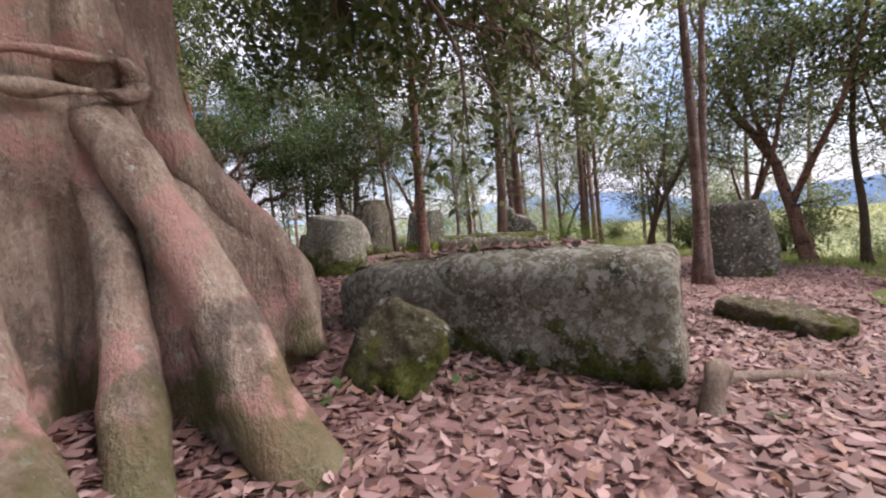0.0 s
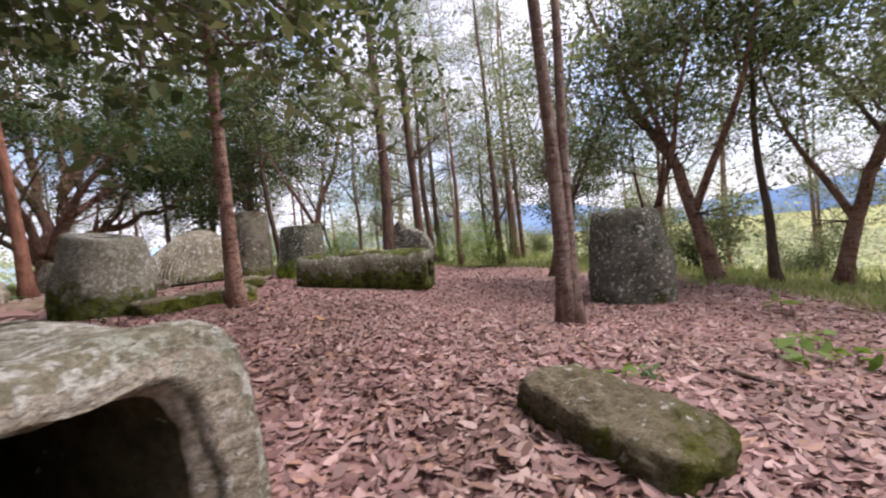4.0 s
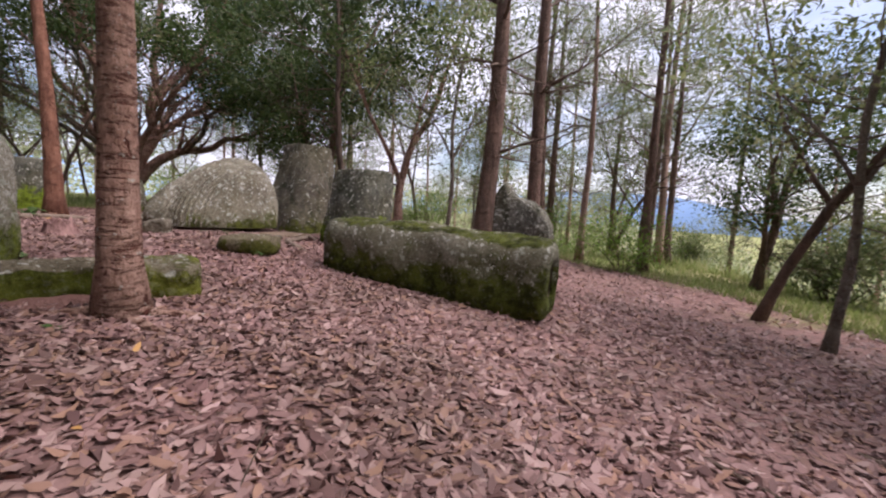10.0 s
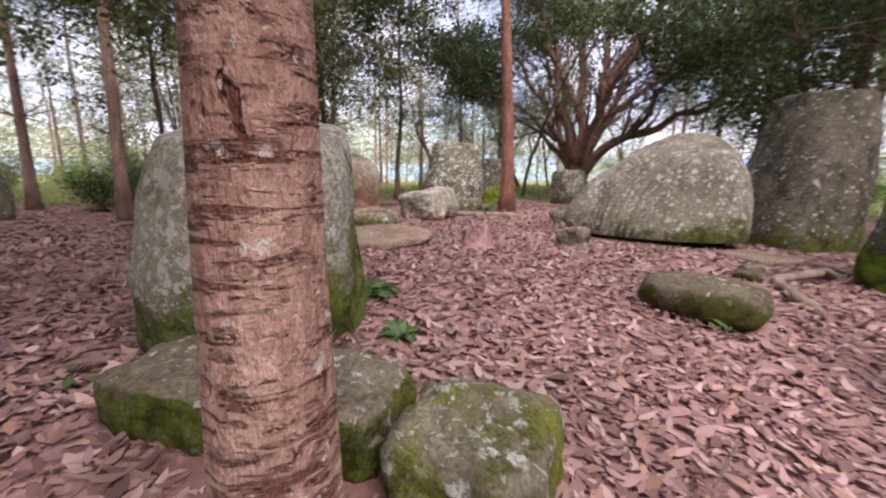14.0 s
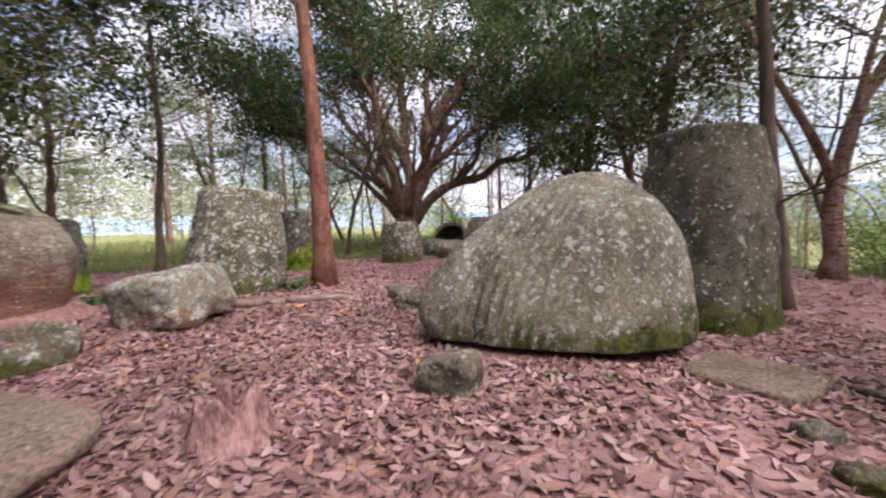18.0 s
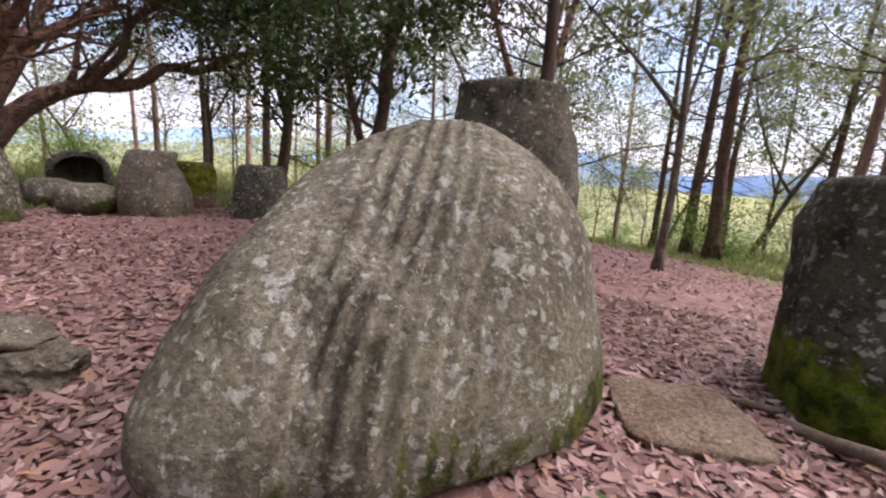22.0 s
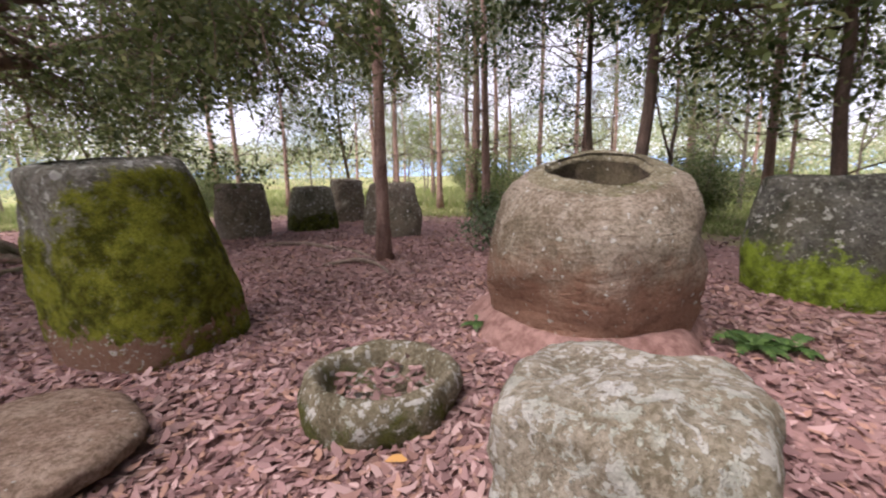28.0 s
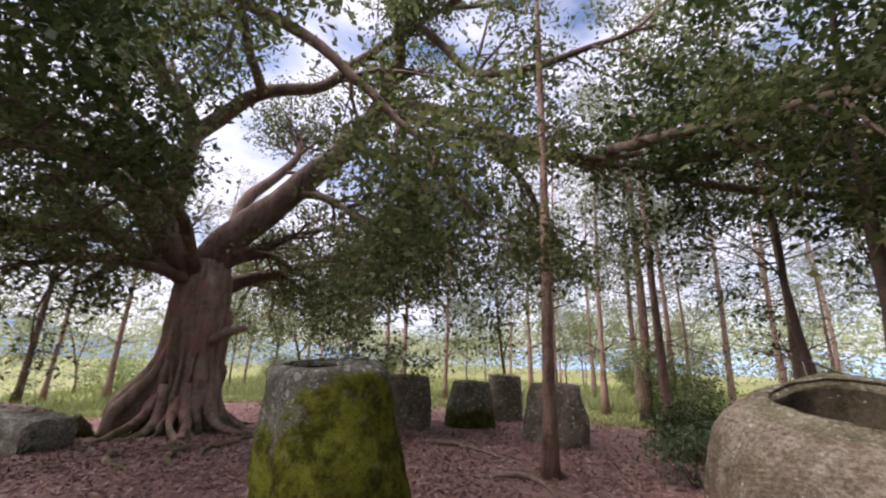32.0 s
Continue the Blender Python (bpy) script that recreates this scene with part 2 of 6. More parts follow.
def bark(name, a=(0.17, 0.105, 0.078), b=(0.33, 0.22, 0.17), rings=0.0, spots=0.3, ridges=7.0, green=0.0, blotch=None, relief=0.05):
    k = Net(name)
    mid = k.noise(3.0, 6, rough=0.65)
    rid = k.noise(ridges, 6, k.scaled(1, 1, 0.16), 0.7)
    fine = k.noise(45.0, 4, k.scaled(1, 1, 0.6), 0.7)
    col = k.mix(k.step(k.math("ADD", k.math("MULTIPLY", rid, 0.6), k.math("MULTIPLY", mid, 0.4)), 0.35, 0.66), a, b)
    col = k.mix(k.step(fine, 0.3, 0.65), k.mix(1.0, col, (0.7, 0.68, 0.66), "MULTIPLY"), col)
    h = k.math("ADD", k.math("MULTIPLY", rid, 0.7), k.math("MULTIPLY", fine, 0.3))
    if rings:
        band = k.noise(7.0, 6, k.scaled(0.8, 0.8, 4.5), 0.7, 0.9)
        cut = k.math("MULTIPLY", k.step(band, 0.51, 0.57), k.step(k.noise(5.0, 5, rough=0.7), 0.40, 0.55))
        nick = k.step(k.noise(26.0, 5, k.scaled(1, 1, 1.6), 0.7), 0.60, 0.66)
        col = k.mix(k.math("MULTIPLY", nick, 0.45 * rings), col, (0.50, 0.40, 0.33))
        col = k.mix(k.math("MULTIPLY", cut, min(0.95, 0.75 * rings)), col, (0.105, 0.038, 0.026))
        gouge = k.step(k.noise(6.0, 4, k.scaled(1.6, 1.6, 0.7), 0.6), 0.64, 0.68)
        col = k.mix(k.math("MULTIPLY", gouge, min(0.95, 0.8 * rings)), col, (0.10, 0.032, 0.022))
        h = k.math("SUBTRACT", h, k.math("MULTIPLY", k.math("MAXIMUM", cut, gouge), 0.7))
    sp = k.step(k.noise(17.0, 5, rough=0.65), 0.68 - 0.1 * spots, 0.71 - 0.1 * spots)
    col = k.mix(k.math("MULTIPLY", sp, 0.8 * min(1.0, spots * 2)), col, (0.46, 0.44, 0.38))
    if blotch:
        col = k.mix(k.math("MULTIPLY", k.step(k.noise(1.6, 6, rough=0.65), 0.52, 0.60), 0.7), col, blotch)
        col = k.mix(k.math("MULTIPLY", k.step(k.noise(1.1, 6, k.scaled(1, 1, 0.6), 0.68), 0.56, 0.66), 0.75), col, (0.085, 0.075, 0.062))
    if green:
        gm = k.step(k.math("ADD", k.noise(2.5, 4), k.math("MULTIPLY", k.math("SUBTRACT", 0.6, k.height()), 0.35)), 0.62 - 0.2 * green, 0.74 - 0.2 * green)
        col = k.mix(k.math("MULTIPLY", gm, 0.7), col, (0.10, 0.105, 0.035))
    return k.surface(col, 0.9, k.bump(h, 0.9, relief), 0.15)


def foliage(name, cols, thin=0.4, rough=0.5, spec=0.35):
    k = Net(name)
    ramp = k.n.new("ShaderNodeValToRGB")
    k.l.new(k.geo.outputs["Random Per Island"], ramp.inputs[0])
    el = ramp.color_ramp.elements
    el[0].color, el[1].color = (*cols[0], 1), (*cols[-1], 1)
    for i, c in enumerate(cols[1:-1]):
        e = el.new((i + 1) / (len(cols) - 1))
        e.color = (*c, 1)
    col = k.mix(k.step(k.noise(0.8, 3), 0.3, 0.7), k.mix(1.0, ramp.outputs[0], (0.72, 0.75, 0.7), "MULTIPLY"), ramp.outputs[0])
    return k.surface(col, rough, None, spec, thin)


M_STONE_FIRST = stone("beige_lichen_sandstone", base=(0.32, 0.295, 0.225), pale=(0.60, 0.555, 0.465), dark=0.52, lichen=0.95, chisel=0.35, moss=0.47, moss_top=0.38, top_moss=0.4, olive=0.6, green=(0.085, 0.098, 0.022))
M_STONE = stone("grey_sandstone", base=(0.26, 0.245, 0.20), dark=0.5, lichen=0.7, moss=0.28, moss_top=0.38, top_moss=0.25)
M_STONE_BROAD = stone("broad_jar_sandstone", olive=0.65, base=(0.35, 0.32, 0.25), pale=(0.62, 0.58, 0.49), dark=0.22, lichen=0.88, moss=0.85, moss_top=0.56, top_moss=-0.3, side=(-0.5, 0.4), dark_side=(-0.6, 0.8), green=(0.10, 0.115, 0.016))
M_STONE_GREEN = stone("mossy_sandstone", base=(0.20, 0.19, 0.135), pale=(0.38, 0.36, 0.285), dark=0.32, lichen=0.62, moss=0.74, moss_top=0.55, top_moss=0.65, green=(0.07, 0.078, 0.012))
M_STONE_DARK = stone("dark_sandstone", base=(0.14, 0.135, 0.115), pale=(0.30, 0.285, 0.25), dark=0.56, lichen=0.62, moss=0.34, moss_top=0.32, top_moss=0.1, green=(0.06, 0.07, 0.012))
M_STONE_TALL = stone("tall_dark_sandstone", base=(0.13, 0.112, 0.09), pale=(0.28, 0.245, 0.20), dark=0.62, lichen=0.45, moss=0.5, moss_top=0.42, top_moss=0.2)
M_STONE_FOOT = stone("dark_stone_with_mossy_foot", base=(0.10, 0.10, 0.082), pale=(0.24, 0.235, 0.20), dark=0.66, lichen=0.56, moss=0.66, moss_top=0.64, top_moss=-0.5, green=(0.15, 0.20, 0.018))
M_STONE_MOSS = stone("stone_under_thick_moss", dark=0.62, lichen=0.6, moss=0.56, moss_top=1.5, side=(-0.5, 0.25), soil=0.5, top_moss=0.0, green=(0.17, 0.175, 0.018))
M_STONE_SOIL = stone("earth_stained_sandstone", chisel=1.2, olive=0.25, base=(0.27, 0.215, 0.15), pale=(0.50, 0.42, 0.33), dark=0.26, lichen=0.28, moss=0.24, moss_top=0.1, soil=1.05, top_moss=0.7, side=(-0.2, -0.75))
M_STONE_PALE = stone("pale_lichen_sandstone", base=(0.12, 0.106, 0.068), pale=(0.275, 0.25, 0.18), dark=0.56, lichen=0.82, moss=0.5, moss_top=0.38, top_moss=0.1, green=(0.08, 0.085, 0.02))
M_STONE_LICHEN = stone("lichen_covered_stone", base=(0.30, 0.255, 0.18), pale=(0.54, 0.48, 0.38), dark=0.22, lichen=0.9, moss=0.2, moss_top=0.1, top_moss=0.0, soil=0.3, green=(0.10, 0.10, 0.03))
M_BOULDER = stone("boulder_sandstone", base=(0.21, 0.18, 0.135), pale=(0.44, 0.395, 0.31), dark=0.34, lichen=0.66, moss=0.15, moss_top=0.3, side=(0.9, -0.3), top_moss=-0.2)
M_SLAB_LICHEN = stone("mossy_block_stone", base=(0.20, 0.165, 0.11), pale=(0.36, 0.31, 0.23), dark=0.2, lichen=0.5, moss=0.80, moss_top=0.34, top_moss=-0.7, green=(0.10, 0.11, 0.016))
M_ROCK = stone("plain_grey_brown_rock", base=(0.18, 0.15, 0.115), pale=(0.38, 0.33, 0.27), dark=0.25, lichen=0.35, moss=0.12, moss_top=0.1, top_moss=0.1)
# jar insides: soil-brown stone, with the deep mouth's shade put into the colour
M_HOLLOW = stone("shaded_hollow_sandstone", base=(0.06, 0.045, 0.032), pale=(0.15, 0.115, 0.085), dark=0.4, lichen=0.0, moss=-0.6, moss_top=0.0, top_moss=0.0)
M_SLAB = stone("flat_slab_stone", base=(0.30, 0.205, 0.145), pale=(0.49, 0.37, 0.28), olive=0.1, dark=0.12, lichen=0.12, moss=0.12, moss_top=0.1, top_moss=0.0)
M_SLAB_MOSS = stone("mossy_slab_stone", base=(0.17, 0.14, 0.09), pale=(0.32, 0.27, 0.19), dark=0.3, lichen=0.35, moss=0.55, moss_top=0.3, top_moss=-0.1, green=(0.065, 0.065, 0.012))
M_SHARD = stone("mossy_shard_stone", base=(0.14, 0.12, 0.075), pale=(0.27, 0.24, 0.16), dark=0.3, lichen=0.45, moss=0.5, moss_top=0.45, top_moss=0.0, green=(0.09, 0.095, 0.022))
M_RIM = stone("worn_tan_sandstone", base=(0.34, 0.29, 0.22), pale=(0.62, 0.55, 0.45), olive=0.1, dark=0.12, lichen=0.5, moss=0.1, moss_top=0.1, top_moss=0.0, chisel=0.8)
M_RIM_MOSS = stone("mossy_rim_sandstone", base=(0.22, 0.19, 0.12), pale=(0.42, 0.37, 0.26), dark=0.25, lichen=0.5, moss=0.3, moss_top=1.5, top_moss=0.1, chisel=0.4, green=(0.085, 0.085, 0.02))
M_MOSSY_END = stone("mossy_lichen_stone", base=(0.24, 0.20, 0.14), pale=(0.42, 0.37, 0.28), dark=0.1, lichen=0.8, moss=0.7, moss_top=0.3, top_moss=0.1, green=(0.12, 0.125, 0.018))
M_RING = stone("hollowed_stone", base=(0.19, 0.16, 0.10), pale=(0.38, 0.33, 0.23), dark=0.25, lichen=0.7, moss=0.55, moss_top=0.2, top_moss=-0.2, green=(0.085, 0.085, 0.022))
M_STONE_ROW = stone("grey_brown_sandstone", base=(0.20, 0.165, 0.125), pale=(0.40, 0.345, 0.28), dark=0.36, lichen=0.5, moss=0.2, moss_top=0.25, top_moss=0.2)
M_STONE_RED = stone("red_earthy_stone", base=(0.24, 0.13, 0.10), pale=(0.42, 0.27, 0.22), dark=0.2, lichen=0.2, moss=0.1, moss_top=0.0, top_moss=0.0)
M_BARK_FIG = bark("fig_bark", (0.24, 0.165, 0.13), (0.58, 0.46, 0.36), spots=0.7, ridges=4.0, green=0.25, blotch=(0.50, 0.27, 0.235), relief=0.12)
M_BARK_RED = bark("red_bark", (0.25, 0.135, 0.10), (0.50, 0.325, 0.255), rings=1.15, spots=0.5, relief=0.1)
M_BARK_ORANGE = bark("orange_red_bark", (0.16, 0.07, 0.048), (0.34, 0.165, 0.11), rings=0.45, spots=0.25)
M_BARK_PINE = bark("pine_bark", (0.10, 0.068, 0.055), (0.25, 0.16, 0.125), rings=0.3, spots=0.15, ridges=11.0)
M_BARK_TWIN = bark("spotted_pinkish_bark", (0.20, 0.135, 0.115), (0.43, 0.32, 0.275), rings=0.6, spots=0.5, relief=0.08)
M_BARK_PINK = bark("pink_pine_bark", (0.26, 0.16, 0.125), (0.48, 0.335, 0.27), rings=0.2, spots=0.2, ridges=10.0)
M_BARK_GREY = bark("grey_bark", (0.13, 0.105, 0.085), (0.29, 0.245, 0.20), rings=0.5, spots=0.4)
M_BARK_DARK = bark("dark_branch_bark", (0.085, 0.062, 0.05), (0.19, 0.135, 0.105), spots=0.1)
# darker fig bark: the crown's shade on the limbs is put into the colour
M_BARK_LIMB_SHADED = bark("shaded_fig_limb_bark", (0.12, 0.082, 0.066), (0.29, 0.205, 0.165), spots=0.2, ridges=4.0)
M_ROOT = bark("root_bark", (0.15, 0.11, 0.085), (0.33, 0.26, 0.205), spots=0.25, ridges=4.0)
M_LEAF_DARK = foliage("dark_broad_leaves", [(0.028, 0.05, 0.015), (0.045, 0.078, 0.02), (0.07, 0.105, 0.03), (0.12, 0.15, 0.055)], 0.45)
M_LEAF_FIG = foliage("fig_leaves", [(0.06, 0.082, 0.026), (0.10, 0.13, 0.042), (0.15, 0.18, 0.066), (0.25, 0.25, 0.115)], 0.55)
M_LEAF_SHRUB = foliage("grey_green_shrub_leaves", [(0.08, 0.12, 0.06), (0.13, 0.18, 0.09), (0.20, 0.25, 0.14)], 0.45)
M_LEAF_MID = foliage("forest_leaves", [(0.10, 0.135, 0.05), (0.16, 0.20, 0.075), (0.23, 0.26, 0.11), (0.31, 0.31, 0.17)], 0.55)
M_LEAF_PINE = foliage("pine_needles", [(0.13, 0.165, 0.085), (0.20, 0.235, 0.125), (0.30, 0.31, 0.185)], 0.55)
M_LEAF_BRIGHT = foliage("bright_shrub_leaves", [(0.11, 0.19, 0.025), (0.17, 0.27, 0.045), (0.24, 0.33, 0.07)], 0.5)
# far woods only: leaf colours paled to stand in for haze
M_LEAF_FAR = foliage("haze_paled_leaves", [(0.24, 0.29, 0.16), (0.30, 0.35, 0.19), (0.40, 0.42, 0.25), (0.44, 0.41, 0.29)], 0.5)
M_GRASS = foliage("meadow_grass", [(0.18, 0.23, 0.07), (0.26, 0.31, 0.10), (0.33, 0.35, 0.15), (0.40, 0.36, 0.20)], 0.45, 0.7)
M_LITTER = foliage("fallen_leaves", [(0.122, 0.062, 0.057), (0.227, 0.125, 0.114), (0.318, 0.184, 0.170), (0.397, 0.249, 0.229), (0.510, 0.347, 0.317), (0.252, 0.141, 0.129), (0.410, 0.235, 0.166), (0.141, 0.077, 0.072), (0.337, 0.204, 0.190)], 0.15, 0.6, 0.35)


def ground_material():
    k = Net("forest_floor")
    pos = k.geo.outputs["Position"]
    big, mid, fine = k.noise(0.35, 4, pos), k.noise(4.0, 6, pos, 0.65), k.noise(26.0, 5, pos, 0.7)
    vor = k.node("ShaderNodeTexVoronoi", Scale=11.0, Randomness=1.0)
    k.l.new(pos, vor.inputs["Vector"])
    litter = k.mix(k.step(fine, 0.3, 0.7), (0.13, 0.07, 0.06), (0.36, 0.215, 0.19))
    litter = k.mix(0.45, litter, k.mix(vor.outputs["Color"], (0.14, 0.075, 0.064), (0.44, 0.28, 0.25)))
    soil = k.mix(mid, (0.16, 0.092, 0.082), (0.30, 0.19, 0.172))
    col = k.mix(k.step(k.math("ADD", k.math("MULTIPLY", big, 0.5), k.math("MULTIPLY", mid, 0.5)), 0.45, 0.62), litter, soil)
    sep = k.n.new("ShaderNodeSeparateXYZ")
    k.l.new(pos, sep.inputs[0])
    ex = k.math("MULTIPLY", k.math("ADD", sep.outputs["X"], 4.0), 1 / 14.0)
    ey = k.math("MULTIPLY", k.math("SUBTRACT", sep.outputs["Y"], 11.0), 1 / 15.5)
    d = k.math("SQRT", k.math("ADD", k.math("MULTIPLY", ex, ex), k.math("MULTIPLY", ey, ey)))
    edge = k.step(k.math("ADD", d, k.math("MULTIPLY", k.math("SUBTRACT", k.noise(0.5, 6, pos), 0.5), 0.7)), 0.90, 1.12)
    grass = k.mix(mid, (0.12, 0.16, 0.045), (0.25, 0.28, 0.09))
    grass = k.mix(k.step(big, 0.4, 0.62), grass, (0.24, 0.21, 0.11))
    col = k.mix(edge, col, grass)
    h = k.math("ADD", k.math("MULTIPLY", fine, 0.5), k.math("MULTIPLY", vor.outputs["Distance"], 0.5))
    return k.surface(col, 0.95, k.bump(h, 0.7, 0.03), 0.1)


M_GROUND = ground_material()
# hills: the blue haze of distance is painted into their base colour
kk = Net("haze_coloured_hill")
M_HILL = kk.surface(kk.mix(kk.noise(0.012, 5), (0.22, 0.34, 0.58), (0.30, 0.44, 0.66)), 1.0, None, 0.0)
kk = Net("hollow_earth")
M_EARTH = kk.surface(kk.mix(kk.noise(14.0, 6), (0.10, 0.052, 0.044), (0.27, 0.15, 0.125)), 1.0, kk.bump(kk.noise(20.0, 5), 0.8, 0.03), 0.05)


kk = Net("red_earth")
M_EARTH_RED = kk.surface(kk.mix(kk.step(kk.noise(9.0, 6, rough=0.65), 0.35, 0.65), (0.15, 0.083, 0.067), (0.27, 0.165, 0.138)), 1.0, kk.bump(kk.noise(16.0, 6), 0.9, 0.04), 0.05)


# ---- ground form ----
def smooth(a, b, v):
    u = np.clip((np.asarray(v, float) - a) / (b - a), 0, 1)
    return u * u * (3 - 2 * u)


def ground_z(x, y):
    """Height of the ground: a flat spur that falls away to the east and north, low by the fig tree's path."""
    x, y = np.asarray(x, float), np.asarray(y, float)
    z = -0.30 + 1.03 / (1 + np.exp(np.clip((x - 2.5) / 2.1, -60, 60)))
    z = z - 0.20 * np.exp(-((x - 1.2) ** 2 + (y - 0.4) ** 2) / 7.0)
    z = z + 0.10 * np.exp(-((x - 4.8) ** 2 + (y - 7.4) ** 2) / 5.0)
    z = z + 0.05 * np.sin(0.9 * x + 0.4) * np.sin(0.7 * y + 1.0) * smooth(2, 6, np.hypot(x + 3, y - 9))
    z = z - 3.0 * smooth(9.5, 26, x) - 6.0 * smooth(26, 70, x)
    z = z - 2.2 * smooth(24, 40, y) * smooth(-14, 0, x) - 6.0 * smooth(36, 90, y)
    return z


def gz(x, y):
    return float(ground_z(x, y))


# ---- mesh helpers ----
def link(name, bm, material, parent=None, label="", smooth_shade=True):
    me = bpy.data.meshes.new(name)
    bm.to_mesh(me)
    bm.free()
    me.materials.append(material)
    if smooth_shade:
        me.polygons.foreach_set("use_smooth", [True] * len(me.polygons))
    ob = new(name, me)
    if parent:
        ob.parent = parent
    if label:
        ob["label"] = label
    return ob


def part(name, bm, material, parent, label=""):
    return link(name, bm, material, parent, label)


def empty(name, x, y, z, rz=0.0):
    ob = new(name)
    ob.empty_display_size = 0.2
    ob.matrix_basis = pose(x, y, z, 0, 0, rz)
    return ob


def quads(name, co, n, material, parent=None):
    """A mesh of n loose faces, from an array of their corners."""
    k = len(co) // n
    me = bpy.data.meshes.new(name)
    me.vertices.add(len(co))
    me.vertices.foreach_set("co", np.asarray(co, np.float32).ravel())
    me.loops.add(len(co))
    me.loops.foreach_set("vertex_index", np.arange(len(co), dtype=np.int32))
    me.polygons.add(n)
    me.polygons.foreach_set("loop_start", np.arange(0, len(co), k, dtype=np.int32))
    me.update(calc_edges=True)
    me.materials.append(material)
    ob = new(name, me)
    if parent:
        ob.parent = parent
    return ob


def leaf_cards(rng, centres, size, ratio=0.45, flat=0.3, fold=0.25):
    """Corners of pointed, folded leaves round the given points. flat 1: they lie level."""
    n = len(centres)
    ang = rng.uniform(0, 2 * np.pi, n)
    tilt = rng.normal(0, 1.0 - flat, n) * 0.9
    roll = rng.normal(0, 1.0 - flat, n) * 0.9
    ax = np.stack([np.cos(ang) * np.cos(tilt), np.sin(ang) * np.cos(tilt), np.sin(tilt)], 1)
    side = np.stack([-np.sin(ang), np.cos(ang), np.zeros(n)], 1)
    upv = np.cross(ax, side)
    s2 = side * np.cos(roll)[:, None] + upv * np.sin(roll)[:, None]
    u2 = np.cross(ax, s2)
    ln = (size * rng.uniform(0.6, 1.35, n))[:, None]
    w = ln * ratio * rng.uniform(0.8, 1.2, n)[:, None] * 0.5
    b = centres - ax * ln * 0.5
    tip = centres + ax * ln * 0.5
    mid = centres - ax * ln * 0.05
    lf = mid + s2 * w + u2 * w * fold
    rt = mid - s2 * w + u2 * w * fold
    return np.stack([b, lf, tip, rt], 1).reshape(-1, 3)


def curled_leaves(rng, centres, size, ratio=0.4, flat=0.7):
    """Corners of dry leaves: six-cornered blades, cupped and curled at the tip."""
    n = len(centres)
    ang, tilt, roll = rng.uniform(0, 2 * np.pi, n), rng.normal(0, 1 - flat, n), rng.normal(0, 1 - flat, n)
    ax = np.stack([np.cos(ang) * np.cos(tilt), np.sin(ang) * np.cos(tilt), np.sin(tilt)], 1)
    side = np.stack([-np.sin(ang), np.cos(ang), np.zeros(n)], 1)
    upv = np.cross(ax, side)
    s2 = side * np.cos(roll)[:, None] + upv * np.sin(roll)[:, None]
    u2 = np.cross(ax, s2)
    ln = (size * rng.uniform(0.55, 1.4, n))[:, None]
    w = ln * ratio * rng.uniform(0.7, 1.2, n)[:, None] * 0.5
    cup, curl = rng.normal(0.3, 0.3, n)[:, None], rng.normal(0.08, 0.14, n)[:, None]
    bend = rng.normal(0, 0.08, n)[:, None]

    def at_spot(u, v):
        return centres + ax * ln * (u - 0.5) + s2 * (w * v + ln * bend * (u - 0.5) ** 2) + u2 * (abs(v) * w * cup + ln * curl * (2 * u - 1) ** 2)
    return np.stack([at_spot(0.0, 0.0), at_spot(0.28, 0.86), at_spot(0.66, 0.8), at_spot(1.0, 0.0), at_spot(0.66, -0.8), at_spot(0.28, -0.86)], 1).reshape(-1, 3)


def tube(bm, pts, radii, seg=8, bumpy=0.0, seed=0.0, cap=True):
    """A tapered tube along the points."""
    pts = [Vector(p) for p in pts]
    rings = []
    ref = Vector((0.31, 0.95, 0.05))
    for i, p in enumerate(pts):
        d = (pts[min(i + 1, len(pts) - 1)] - pts[max(i - 1, 0)]).normalized()
        a = d.cross(ref)
        if a.length < 0.1:
            a = d.cross(Vector((1, 0, 0)))
        a.normalize()
        b = d.cross(a)
        ring = []
        for j in range(seg):
            t = 2 * math.pi * j / seg
            q = p + (a * math.cos(t) + b * math.sin(t)) * radii[i]
            if bumpy:
                q += (q - p) * bumpy * (noise.noise(q * 2.4 + Vector((seed, 0, 0))) + 0.45 * noise.noise(q * 7.0 + Vector((0, seed, 0))))
            ring.append(bm.verts.new(q))
        rings.append(ring)
    for r0, r1 in zip(rings, rings[1:]):
        for j in range(seg):
            bm.faces.new((r0[j], r0[(j + 1) % seg], r1[(j + 1) % seg], r1[j]))
    if cap:
        bm.faces.new(rings[-1])
        bm.faces.new(list(reversed(rings[0])))


def spline(ctrl, n):
    """Points on a smooth curve through the control points."""
    c = [Vector(p) for p in ctrl]
    c = [c[0] * 2 - c[1]] + c + [c[-1] * 2 - c[-2]]
    out = []
    for i in range(1, len(c) - 2):
        for k in range(n):
            t = k / n
            out.append(0.5 * ((2 * c[i]) + (c[i + 1] - c[i - 1]) * t + (2 * c[i - 1] - 5 * c[i] + 4 * c[i + 1] - c[i + 2]) * t * t + (3 * c[i] - c[i - 1] - 3 * c[i + 1] + c[i + 2]) * t ** 3))
    out.append(c[-2])
    return out


